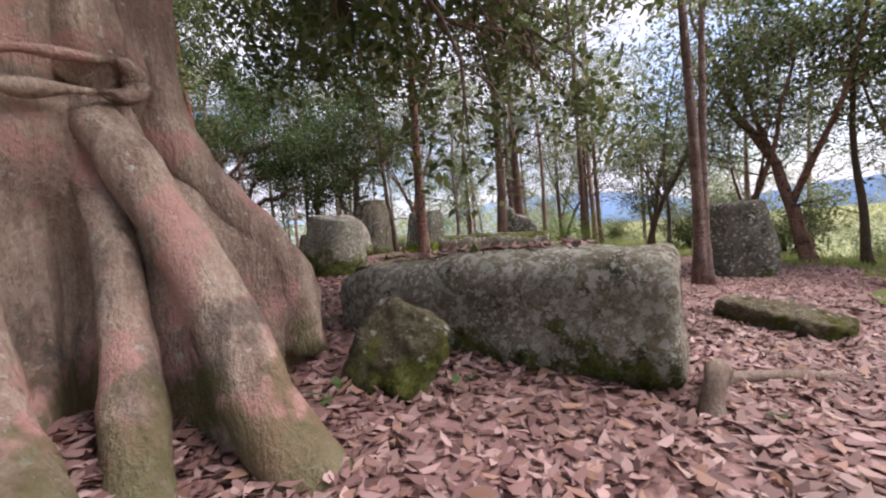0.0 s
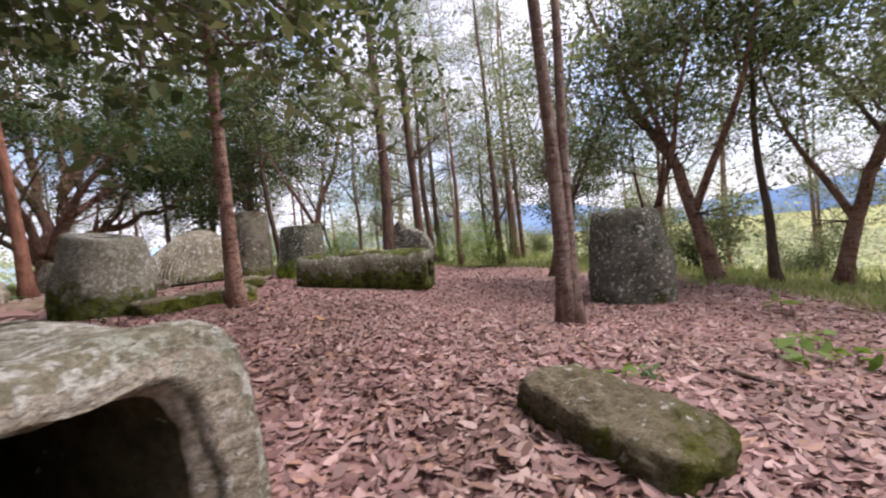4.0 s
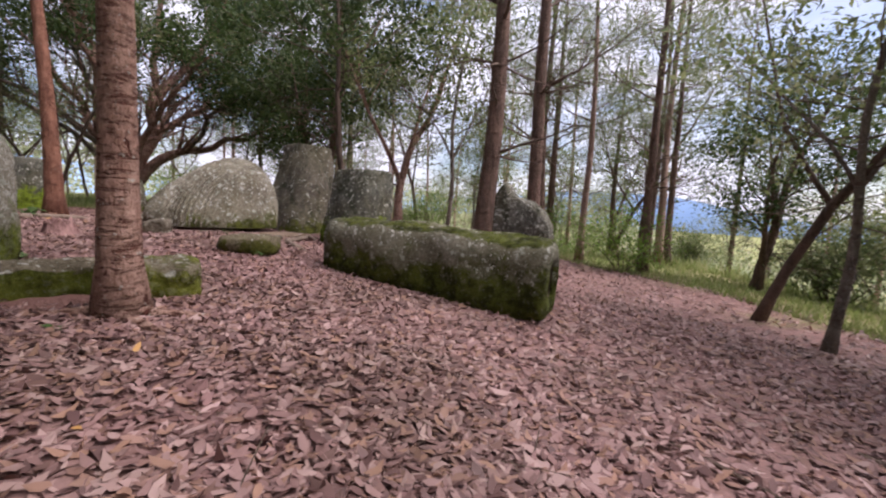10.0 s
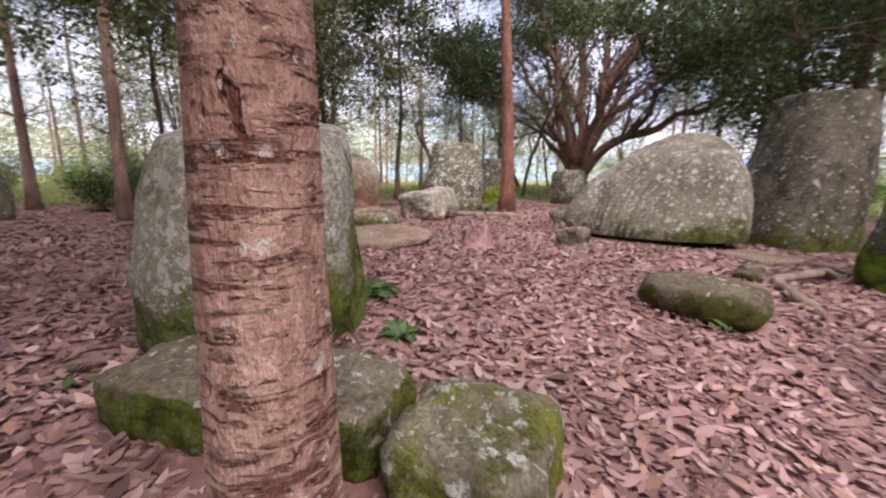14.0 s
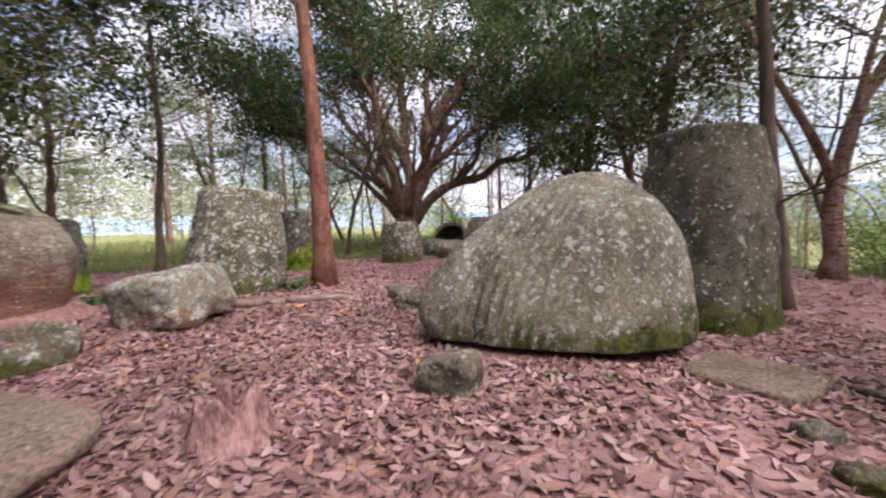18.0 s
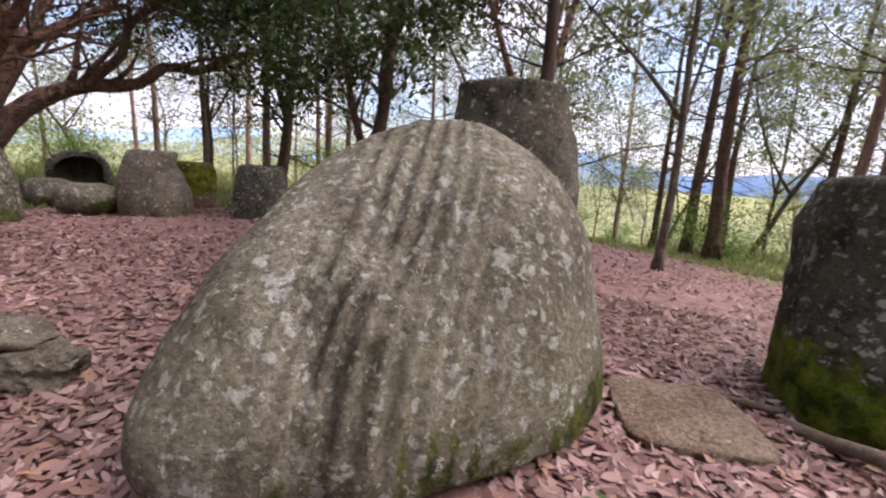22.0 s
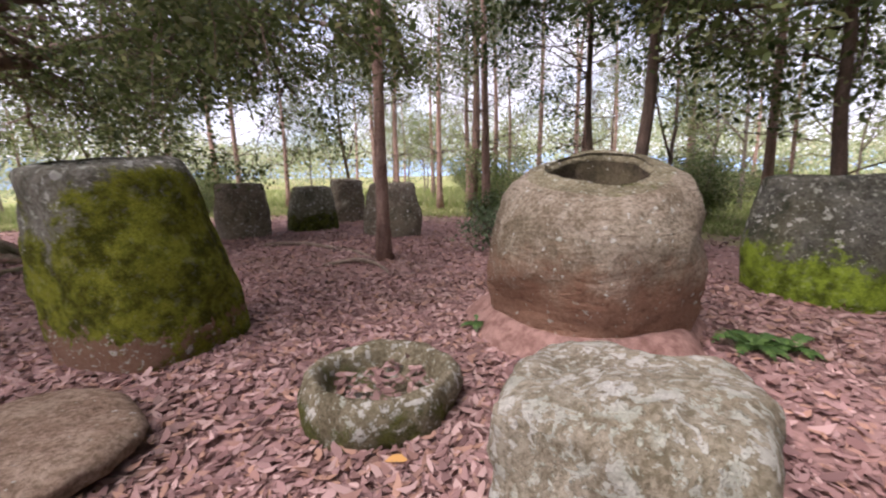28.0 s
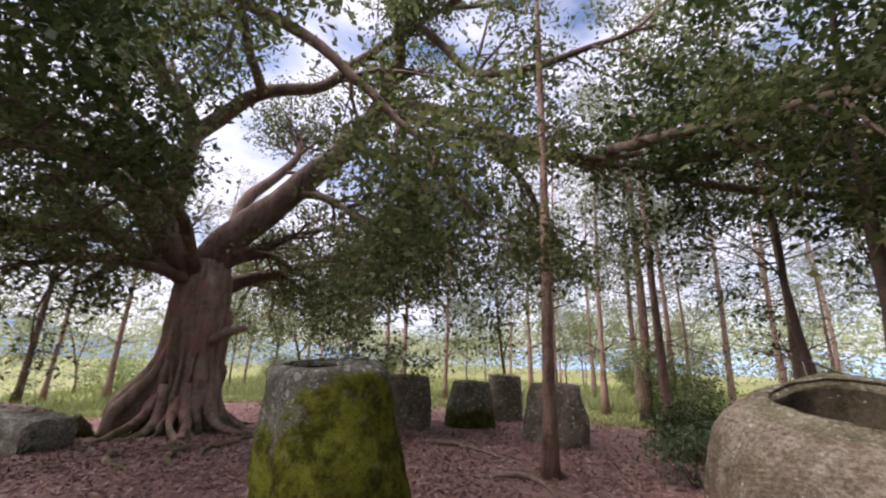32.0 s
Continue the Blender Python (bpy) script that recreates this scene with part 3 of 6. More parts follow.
# ---- the ground and far land ----
def build_ground():
    def axis(lo, hi, mid):
        fine = np.arange(lo, hi + 0.01, 0.4)
        a = hi + np.cumsum(0.4 * 1.13 ** np.arange(1, 56))
        b = lo - np.cumsum(0.4 * 1.13 ** np.arange(1, 56))
        return np.concatenate([b[::-1], fine, a])
    xs, ys = axis(-18, 14, 0), axis(-8, 30, 0)
    X, Y = np.meshgrid(xs, ys)
    Z = ground_z(X, Y)
    near = np.exp(-np.maximum(np.hypot(X + 4, Y - 11) - 18, 0) / 6)
    Z = Z + near * 0.02 * np.sin(3.1 * X + 1.7 * np.sin(2.3 * Y)) * np.sin(2.7 * Y)
    nx, ny = len(xs), len(ys)
    i = np.arange(nx * ny).reshape(ny, nx)
    f = np.stack([i[:-1, :-1], i[:-1, 1:], i[1:, 1:], i[1:, :-1]], -1).reshape(-1, 4)
    me = bpy.data.meshes.new("ground")
    me.from_pydata(np.stack([X, Y, Z], -1).reshape(-1, 3).tolist(), [], f.tolist())
    me.materials.append(M_GROUND)
    me.polygons.foreach_set("use_smooth", [True] * len(me.polygons))
    tagged(new("ground", me), "reddish forest floor under fallen leaves, turning to rough grass", "ground", kind="structure")


def build_hills():
    me = bpy.data.meshes.new("backdrop")
    n = 240
    v, f = [], []
    for i in range(n):
        a = 2 * math.pi * i / n
        h = 34 + 46 * noise.noise(Vector((math.cos(a) * 2.2, math.sin(a) * 2.2, 3.0))) + 14 * noise.noise(Vector((math.cos(a) * 8, math.sin(a) * 8, 1.0)))
        d = 900
        v += [(d * math.cos(a), d * math.sin(a), -60), (d * math.cos(a), d * math.sin(a), max(8, h)), (1.25 * d * math.cos(a), 1.25 * d * math.sin(a), max(8, h) * 0.7)]
    for i in range(n):
        j = (i + 1) % n
        f += [(3 * i, 3 * j, 3 * j + 1, 3 * i + 1), (3 * i + 1, 3 * j + 1, 3 * j + 2, 3 * i + 2)]
    me.from_pydata(v, [], f)
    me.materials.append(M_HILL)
    me.polygons.foreach_set("use_smooth", [True] * len(me.polygons))
    tagged(new("backdrop", me), "blue hazy hills on the horizon", "hills", kind="structure")


build_ground()
build_hills()


# ---- stone jars and boulders ----
def jar_mesh(profile, seed, sq=2.4, wide=1.0, rough=0.035, seg=56, chip=0.0):
    """Corners and faces of a hewn jar, turned from its profile with an uneven, slightly squared plan."""
    v, f = [], []
    off = Vector((seed * 7.3, seed * 3.1, seed * 5.7))
    n = len(profile)
    for r, z in profile:
        for j in range(seg):
            t = 2 * math.pi * j / seg
            c, s = math.cos(t), math.sin(t)
            k = (abs(c) ** sq + abs(s) ** sq) ** (-1 / sq)
            p = Vector((r * k * c * wide, r * k * s, z))
            q = p + off
            d = rough * 2.0 * noise.noise(q * 1.3) + rough * 1.0 * noise.noise(q * 3.7) + rough * 0.5 * noise.noise(q * 11.0)
            if chip:
                d -= chip * max(0.0, noise.noise(q * 2.1) - 0.15)
            p += Vector((c, s, 0.0)) * d
            p.z += 0.7 * rough * noise.noise(q * 2.2 + Vector((9, 0, 0)))
            v.append(p)
    for i in range(n - 1):
        for j in range(seg):
            a, b = i * seg + j, i * seg + (j + 1) % seg
            f.append((a, b, b + seg, a + seg))
    f.append(tuple(range((n - 1) * seg, n * seg)))
    f.append(tuple(reversed(range(seg))))
    return v, f


def jar_profile(rb, rt, h, mouth, depth, edge=0.08, belly=0.0, waist=0.35, below=0.2):
    pr = []
    for i in range(22):
        u = i / 21
        z = -below + (h - edge + below) * u
        uu = max(0.0, z / h)
        r = rb + (rt - rb) * (uu ** 1.15) + belly * math.sin(math.pi * min(1, uu)) - waist * 0.06 * (1 - uu) ** 6
        pr.append((r, z))
    r0 = pr[-1][0]
    for a in (20, 45, 70, 90):
        pr.append((r0 - edge * (1 - math.cos(radians(a))), h - edge + edge * math.sin(radians(a))))
    r1 = pr[-1][0]
    for u in (0.35, 0.7):
        pr.append((r1 + (mouth - r1) * u, h + 0.012 * math.sin(3 * u)))
    e2 = min(0.05, edge)
    for a in (0, 35, 70, 90):
        pr.append((mouth + e2 - e2 * math.sin(radians(a)), h - e2 + e2 * math.cos(radians(a))))
    for u in (0.2, 0.45, 0.7, 0.9, 1.0):
        pr.append((mouth * (1 - 0.1 * u), h - e2 - (depth - e2) * u))
    pr.append((mouth * 0.45, h - depth - 0.02))
    return pr


def stone_object(name, v, f, material, loc, label, category, group="", hollow=0, rim=None):
    """A stone; its last rings, as many as hollow says, become the inside as a part of its own."""
    me = bpy.data.meshes.new(name)
    cut = len(v) - hollow * 56 if hollow else len(v)
    body = 24 * 56 if rim else cut
    me.from_pydata([tuple(p) for p in v[:body + 56]] if hollow else [tuple(p) for p in v], [], [q for q in f if min(q) < body])
    me.validate()
    me.materials.append(material)
    me.polygons.foreach_set("use_smooth", [True] * len(me.polygons))
    ob = new(name, me)
    ob.matrix_basis = pose(*loc)
    if rim:
        lip = bpy.data.meshes.new("rim")
        lip.from_pydata([tuple(p) for p in v[body:cut + 56]], [], [tuple(i - body for i in q) for q in f if body <= min(q) < cut])
        lip.materials.append(rim)
        lip.polygons.foreach_set("use_smooth", [True] * len(lip.polygons))
        new("rim", lip).parent = ob
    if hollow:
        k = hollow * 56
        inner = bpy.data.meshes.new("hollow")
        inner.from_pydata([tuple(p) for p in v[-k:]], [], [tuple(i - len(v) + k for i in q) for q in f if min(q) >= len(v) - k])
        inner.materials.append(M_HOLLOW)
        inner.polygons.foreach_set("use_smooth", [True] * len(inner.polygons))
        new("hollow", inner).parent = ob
    return tagged(ob, label, category, group)


def standing_jar(x, y, rb, rt, h, material, label, seed, mouth=0.62, depth=0.5, edge=0.09, belly=0.03, sq=2.4, wide=1.0, turn=0.0, lean=(0.0, 0.0), rough=0.035, chip=0.0, slant=(0.0, 0.0), rim=None):
    rb, rt = 0.92 * rb, 0.92 * rt
    v, f = jar_mesh(jar_profile(rb, rt, h, rt * mouth, depth, edge, belly), seed, sq, wide, rough, chip=chip)
    rot = Matrix.Rotation(radians(turn), 3, "Z")
    out = []
    for p in v:
        p = rot @ p
        k = max(0.0, p.z / h)
        out.append(Vector((p.x + lean[0] * k, p.y + lean[1] * k, p.z + k ** 3 * (slant[0] * p.x + slant[1] * p.y))))
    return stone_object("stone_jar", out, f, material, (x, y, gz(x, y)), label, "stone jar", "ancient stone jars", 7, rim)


def lying_jar(a, b, r0, r1, material, label, seed, sq=3.2, tall=1.0, mouth=0.62, depth=1.2, rough=0.04, edge=0.1, raised=0.0, rim=None):
    """A jar on its side; raised: how far its mouth sits above the middle; a: centre of its foot, b: centre of its mouth."""
    a, b = Vector(a), Vector(b)
    L = (b - a).length
    v, f = jar_mesh(jar_profile(r0, r1, L, r1 * mouth, depth, edge, 0.06, below=0.0), seed, sq, 1.0, rough)
    d = (b - a).normalized()
    side = Vector((0, 0, 1)).cross(d).normalized()
    upv = d.cross(side)
    base = Vector((a.x, a.y, gz((a.x + b.x) / 2, (a.y + b.y) / 2)))
    out = [a - base + side * p.x + upv * (p.y * tall + raised * min(1.0, max(0.0, (i // 56 - 25) / 3))) + d * p.z for i, p in enumerate(v)]
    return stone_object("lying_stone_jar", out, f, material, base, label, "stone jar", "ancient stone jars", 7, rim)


def boulder(name, x, y, size, material, label, category, seed, rz=0.0, rx=0.0, ry=0.0, sq=2.6, rough=0.09, lift=0.0, sub=5, egg=0.0, grooves=False, dz=0.0, group="", foot=1.0, under=0.0, crest=()):
    """A worn stone: a squared ball, knocked uneven. size: its half-lengths; it stands on its lowest part, sunk by lift. crest: its height along its length."""
    bm = bmesh.new()
    bmesh.ops.create_icosphere(bm, subdivisions=sub, radius=1.0)
    rot = pose(0, 0, 0, rx, ry, rz).to_3x3()
    off = Vector((seed * 4.7, seed * 9.1, seed * 2.3))
    m = min(size)
    for v in bm.verts:
        p = v.co.normalized()
        k = (abs(p.x) ** sq + abs(p.y) ** sq + abs(p.z) ** sq) ** (-1 / sq)
        u = p.x
        p = Vector((p.x * k * size[0], p.y * k * size[1], p.z * k * size[2]))
        if egg:
            g = 1 + egg * u
            p.y *= g
            p.z *= g
        if crest:
            p.z *= float(np.interp(p.x / size[0], [c[0] for c in crest], [c[1] for c in crest]))
        nrm = v.co.normalized()
        q = p + off
        d = rough * m * (1.3 * noise.noise(q * (0.9 / m)) + 0.6 * noise.noise(q * (2.4 / m)) + 0.25 * noise.noise(q * (6.0 / m)))
        v.co = rot @ (p + nrm * d)
        if grooves:
            w = v.co
            s = 0.98 * w.x + 0.1 * w.y - 0.45 * w.z + 0.12
            wgt = max(0.0, 1 - (s / 0.6) ** 2) * float(smooth(0.45, 0.05, w.y)) * float(smooth(-0.5, 0.1, w.z))
            cut = 0.5 + 0.5 * math.sin(s * 60 + 2.6 * noise.noise(w * 1.5))
            v.co -= (rot @ nrm) * (0.05 * float(smooth(0.7, 0.3, w.x)) * wgt * cut * (0.8 + 0.8 * noise.noise(w * 2.3) + 0.5 * noise.noise(w * 9.0)))
        if grooves:
            w = v.co
            fold = (w.x + 0.33 - 0.10 * w.z) / 0.13
            v.co -= (rot @ nrm) * (0.06 * math.exp(-fold * fold) * float(smooth(-0.1, -0.5, w.y)) * float(smooth(0.5, 0.0, w.z)))
        if foot != 1.0:
            way = Vector((0.78, -0.62, 0.0))
            k = min(1.0, max(0.0, way.dot(v.co) + 0.15)) * float(smooth(0.25, -0.7, v.co.z))
            v.co += way * (0.42 * k) - Vector((0, 0, 0.3 * k))
            if v.co.z < 0:
                v.co.z = max(v.co.z * foot, -0.84 + 0.04 * noise.noise(v.co * 2.0))
    low = min(v.co.z for v in bm.verts)
    bmesh.ops.translate(bm, vec=(0, 0, -low - lift), verts=bm.verts)
    for v in bm.verts:
        if under and v.co.z < under:
            k = 1 - 0.42 * float(smooth(under, 0.4 * under, v.co.z))
            v.co.x, v.co.y = v.co.x * k, v.co.y * k
    ob = link(name, bm, material)
    ob.matrix_basis = pose(x, y, gz(x, y) + dz)
    return tagged(ob, label, category, group)


# lying jars
lying_jar((-0.80, 4.71, 0.72), (1.86, 3.06, 0.79), 0.50, 0.53, M_STONE_FIRST, "lichen-spotted grey stone jar lying on its side, its square mouth open", 3, sq=4.0, tall=0.95, mouth=0.57, depth=1.5, raised=0.07, rim=M_RIM)
lying_jar((0.30, 13.72, 0.80), (3.62, 12.62, 0.60), 0.50, 0.52, M_STONE_GREEN, "long mossy stone jar lying on its side beside the path", 5, sq=4.6, tall=0.98, mouth=0.5, depth=1.0)
# standing jars
standing_jar(7.12, 9.38, 0.82, 0.60, 1.73, M_STONE_DARK, "dark lichen-spotted standing stone jar at the slope's edge", 11, sq=2.6, lean=(-0.02, 0.05), turn=-18, slant=(0.0, 0.04), mouth=0.6)
standing_jar(-2.46, 10.15, 0.78, 0.58, 1.42, M_STONE_BROAD, "broad grey stone jar with lichen spots and a mossy foot", 12, sq=2.7, edge=0.08, mouth=0.6, turn=-22, lean=(0.08, 0.02), slant=(-0.20, 0.07))
standing_jar(-2.72, 18.45, 0.92, 0.68, 2.50, M_STONE_TALL, "tall dark stone jar standing behind a boulder", 13, sq=2.8, lean=(0.05, 0.5), turn=-19, edge=0.07, mouth=0.7)
standing_jar(-0.33, 16.34, 0.78, 0.62, 1.77, M_STONE_FOOT, "black lichen-dotted stone jar with bright moss round its foot", 14, sq=2.9, edge=0.09, lean=(0.11, 0.21), turn=-33, mouth=0.62)
standing_jar(-6.23, 10.26, 0.80, 0.60, 1.74, M_STONE_MOSS, "stone jar covered in thick green moss, open at the top", 15, sq=2.5, edge=0.10, mouth=0.66, depth=0.4, turn=-50, lean=(0.21, 0.14), slant=(-0.08, -0.10))
standing_jar(-9.87, 12.48, 0.96, 0.92, 1.60, M_STONE_SOIL, "squat earth-stained stone jar with a wide round mouth", 16, sq=2.5, edge=0.385, belly=0.04, mouth=0.5, depth=0.9, chip=0.07, rough=0.05, lean=(0.03, 0.12), slant=(-0.25, -0.20), rim=M_RIM_MOSS)
standing_jar(-10.08, 15.84, 1.0, 0.74, 1.97, M_STONE_PALE, "rounded grey stone jar speckled with white lichen", 17, sq=2.5, edge=0.2, belly=0.04, mouth=0.5, turn=-35, lean=(-0.11, 0.26), slant=(-0.05, -0.08))
standing_jar(-12.2, 18.75, 0.80, 0.62, 1.62, M_STONE_FOOT, "dark stone jar with a mossy foot behind a red trunk", 18, sq=2.6, lean=(0.1, 0.0))
standing_jar(-13.5, 13.45, 0.88, 0.72, 1.52, M_STONE_FOOT, "dark standing stone jar with a mossy foot by the grass", 19, sq=2.7)
standing_jar(-11.2, 21.6, 0.68, 0.52, 1.28, M_STONE_PALE, "small pale stone jar below the spreading tree", 20, sq=3.0)
standing_jar(-9.15, 23.3, 0.70, 0.42, 1.32, M_STONE_ROW, "earth-brown tapering stone jar in a row of small jars", 21, sq=2.8, chip=0.12)
standing_jar(-9.15, 24.9, 0.55, 0.48, 1.12, M_STONE_MOSS, "mossy stone jar behind the row of small jars", 22)
standing_jar(-7.18, 23.95, 0.66, 0.50, 1.20, M_STONE_DARK, "small dark stone jar with an open mouth", 23, edge=0.05, mouth=0.72)
standing_jar(-4.7, 23.9, 0.95, 0.74, 1.05, M_STONE_DARK, "low broken stone jar with white lichen patches", 24, sq=3.2, edge=0.06, rough=0.06)
boulder("stone", -4.1, 22.9, (0.55, 0.3, 0.28), M_STONE_RED, "reddish wedge of stone by the broken jar", "stone", 46, rz=-30, ry=14, sq=3.0, rough=0.24, lift=0.1, sub=4)
lying_jar((-12.8, 26.3, 1.2), (-12.1, 25.4, 1.35), 0.58, 0.62, M_STONE_DARK, "broken stone jar lying open with a dark hollow", 25, sq=2.4, mouth=0.8, depth=0.5)
standing_jar(-8.15, 2.65, 0.76, 0.62, 1.45, M_STONE_ROW, "grey stone jar in the far row below the fig tree", 26, sq=3.0)
standing_jar(-10.2, 2.2, 0.82, 0.56, 1.32, M_STONE_GREEN, "dark mossy stone jar in the far row", 27, sq=2.6)
standing_jar(-11.8, 1.05, 0.62, 0.54, 1.46, M_STONE_ROW, "dark stone jar in the far row", 28, sq=2.8)
standing_jar(-11.6, 4.9, 0.82, 0.60, 1.42, M_STONE_ROW, "pale tapering stone jar behind a thin trunk", 29, sq=2.8)
# boulders and small stones
boulder("boulder", -3.93, 16.42, (1.41, 0.87, 0.76), M_BOULDER, "great egg-shaped boulder with weathered grooves, leaning", "boulder", 31, rz=46.4, ry=-14.4, rx=38, sq=2.2, rough=0.045, egg=0.5, grooves=True, lift=0.14, sub=8, foot=1.25, under=0.12)
boulder("boulder", -8.02, 14.12, (0.56, 0.52, 0.36), M_STONE_LICHEN, "lichen-spotted boulder beside a root", "boulder", 32, rz=25, ry=-9, rx=5, sq=5.5, rough=0.17, lift=0.12)
boulder("stone", -3.85, 14.6, (0.23, 0.16, 0.21), M_ROCK, "small rough grey-brown stone in front of the boulder", "stone", 33, rz=14, ry=4, sq=5.0, rough=0.2, lift=0.12, sub=5, crest=((-1.0, 0.45), (-0.5, 0.7), (0.5, 1.05), (0.8, 1.0), (1.0, 0.8)))
boulder("stone", -1.2, 13.45, (0.48, 0.3, 0.18), M_SLAB_MOSS, "low mossy stone on the leaves", "stone", 34, rz=10, sq=3.0, rough=0.14, lift=0.06, sub=4)
boulder("stone", -6.62, 16.93, (0.33, 0.17, 0.15), M_ROCK, "small flat pointed stone on the path", "stone", 35, rz=-12, sq=3.0, rough=0.28, lift=0.04, sub=5, crest=((-1.0, 0.9), (-0.6, 1.0), (-0.1, 0.6), (0.4, 0.5), (1.0, 0.1)))
boulder("stone", -6.05, 16.50, (0.20, 0.18, 0.15), M_ROCK, "small lichen-grey stone on the path", "stone", 36, rz=20, sq=3.0, rough=0.35, lift=0.05, sub=5, crest=((-1.0, 0.6), (-0.2, 0.75), (0.5, 1.0), (1.0, 0.7)))
boulder("stone", -5.63, 18.14, (0.15, 0.09, 0.07), M_ROCK, "small brown stone among the leaves", "stone", 51, rz=10, sq=2.6, rough=0.3, lift=0.03, sub=4)
boulder("flat_stone", -2.05, 16.22, (0.42, 0.40, 0.06), M_SLAB, "flat brown slab lying level with the ground", "stone slab", 37, rz=-15, sq=6, rough=0.2, lift=0.03, sub=5)
boulder("stone_disc", -5.34, 12.0, (0.79, 0.72, 0.13), M_SLAB, "flat round stone disc lying on the leaves", "stone disc", 38, rz=20, rx=3, sq=2.9, rough=0.14, lift=0.06, sub=5)
boulder("mossy_slab", 3.86, 4.50, (0.62, 0.36, 0.15), M_SLAB_MOSS, "thick mossy slab of stone beside the path", "stone slab", 39, rz=-66, rx=-4, ry=7, sq=5.0, rough=0.26, lift=0.13, sub=5)
boulder("mossy_slab", -1.22, 10.02, (0.70, 0.30, 0.17), M_SLAB_LICHEN, "long mossy block of stone at the foot of a red trunk", "stone slab", 40, rz=48, sq=6.5, rough=0.2, lift=0.08, sub=5)
boulder("mossy_stone", -0.42, 10.72, (0.30, 0.27, 0.20), M_MOSSY_END, "rounded mossy stone with white lichen beside a red trunk", "stone", 50, rz=40, sq=4.0, rough=0.2, lift=0.07, sub=5)
boulder("broken_stone", -0.33, 2.88, (0.34, 0.12, 0.34), M_SHARD, "broken leaning mossy stone shard by the lying jar", "stone", 41, rz=-38, rx=-34, ry=16, sq=5.0, rough=0.3, lift=0.13, sub=5)
boulder("pointed_stone", 3.39, 15.62, (0.68, 0.34, 1.08), M_STONE_DARK, "dark jagged stone with a pointed finger by a pine trunk", "stone", 42, rz=-18, sq=5.0, rough=0.1, lift=0.15, sub=6, crest=((-1.00, 0.42), (-0.82, 0.62), (-0.66, 0.88), (-0.50, 1.01), (-0.36, 0.95), (-0.24, 0.77), (-0.10, 0.73), (0.35, 0.66), (0.65, 0.53), (1.00, 0.23)))
boulder("stone", -5.2, 19.42, (0.22, 0.13, 0.11), M_ROCK, "small flat grey-brown stone on the leaves", "stone", 48, rz=-30, sq=2.4, rough=0.35, lift=0.05, sub=4)
boulder("boulder", -11.9, 24.2, (0.5, 0.4, 0.35), M_BOULDER, "rounded grey stone in front of the broken jar", "boulder", 43, lift=0.06, sub=4)
boulder("boulder", -10.3, 23.1, (0.6, 0.45, 0.32), M_BOULDER, "low brown stone beside the small jars", "boulder", 44, lift=0.06, sub=4)
boulder("boulder", -12.3, 22.6, (0.5, 0.5, 0.5), M_STONE, "grey boulder behind the small pale jar", "boulder", 45, lift=0.06, sub=4)


def hollow_ring():
    pr = [(0.48, -0.15), (0.52, 0.03), (0.53, 0.15), (0.51, 0.24), (0.47, 0.29), (0.42, 0.29), (0.38, 0.25), (0.35, 0.17), (0.33, 0.10), (0.15, 0.08)]
    v, f = jar_mesh(pr, 51, 2.2, 1.05, 0.05)
    stone_object("hollow_stone", v, f, M_RING, (-7.55, 12.6, gz(-7.55, 12.6)), "low hollowed mossy stone ring filled with dead leaves", "stone ring")


hollow_ring()


# ---- trees ----
def grow(rng, start, d, length, r0, r1, n=7, wander=0.25, lift=0.05):
    """A wandering limb: points and radii."""
    p, d = Vector(start), Vector(d).normalized()
    pts, rad = [p.copy()], [r0]
    for i in range(n):
        d = (d + Vector((rng.normal(0, wander), rng.normal(0, wander), rng.normal(0, wander) + lift)) * 0.5).normalized()
        p = p + d * (length / n)
        pts.append(p.copy())
        rad.append(r0 + (r1 - r0) * ((i + 1) / n) ** 0.8)
    return pts, rad


def side_way(rng, d, spread):
    d = Vector(d).normalized()
    a = d.orthogonal().normalized()
    a.rotate(Matrix.Rotation(rng.uniform(0, 2 * math.pi), 3, d))
    return (d * math.cos(spread) + a * math.sin(spread)).normalized()


def spread_out(tips, cell=0.5, cap=2):
    """The twig ends, with no more than a few in any one cell, so that the crown stays airy."""
    seen, out = {}, []
    for p in tips:
        k = (int(p.x // cell), int(p.y // cell), int(p.z // cell))
        seen[k] = seen.get(k, 0) + 1
        if seen[k] <= cap:
            out.append(p)
    return out


def clothe(rng, tips, per, spread, size, ratio=0.45, squash=0.6, flat=0.25):
    """Leaves in loose clumps round the twig ends."""
    t = np.array([tuple(p) for p in tips])
    c = np.repeat(t, per, axis=0) + rng.normal(0, 1, (len(t) * per, 3)) * np.array([spread, spread, spread * squash])
    return leaf_cards(rng, c, size, ratio, flat)


def limb_with_twigs(bm, rng, pts, rad, subs, sub_len, tips, seg=7, levels=2, lift=0.05, spread=0.9, start=0.3):
    tube(bm, pts, rad, seg, 0.12, rng.uniform(0, 50))
    n = len(pts)
    for _ in range(subs):
        i = int(rng.integers(max(1, int(n * start)), n - 1)) if n > 2 else 1
        d = (pts[i + 1] - pts[i - 1]).normalized()
        ln = sub_len * rng.uniform(0.6, 1.25)
        q, r = grow(rng, pts[i], side_way(rng, d, rng.uniform(0.5, spread)), ln, rad[i] * 0.55, max(0.006, rad[i] * 0.1), 5, 0.3, lift)
        if levels > 1:
            limb_with_twigs(bm, rng, q, r, max(2, subs // 2), ln * 0.55, tips, 5, levels - 1, lift, spread, 0.2)
        else:
            tube(bm, q, r, 4)
            tips += [q[-1], q[-2], q[len(q) // 2]]
    tips.append(pts[-1])


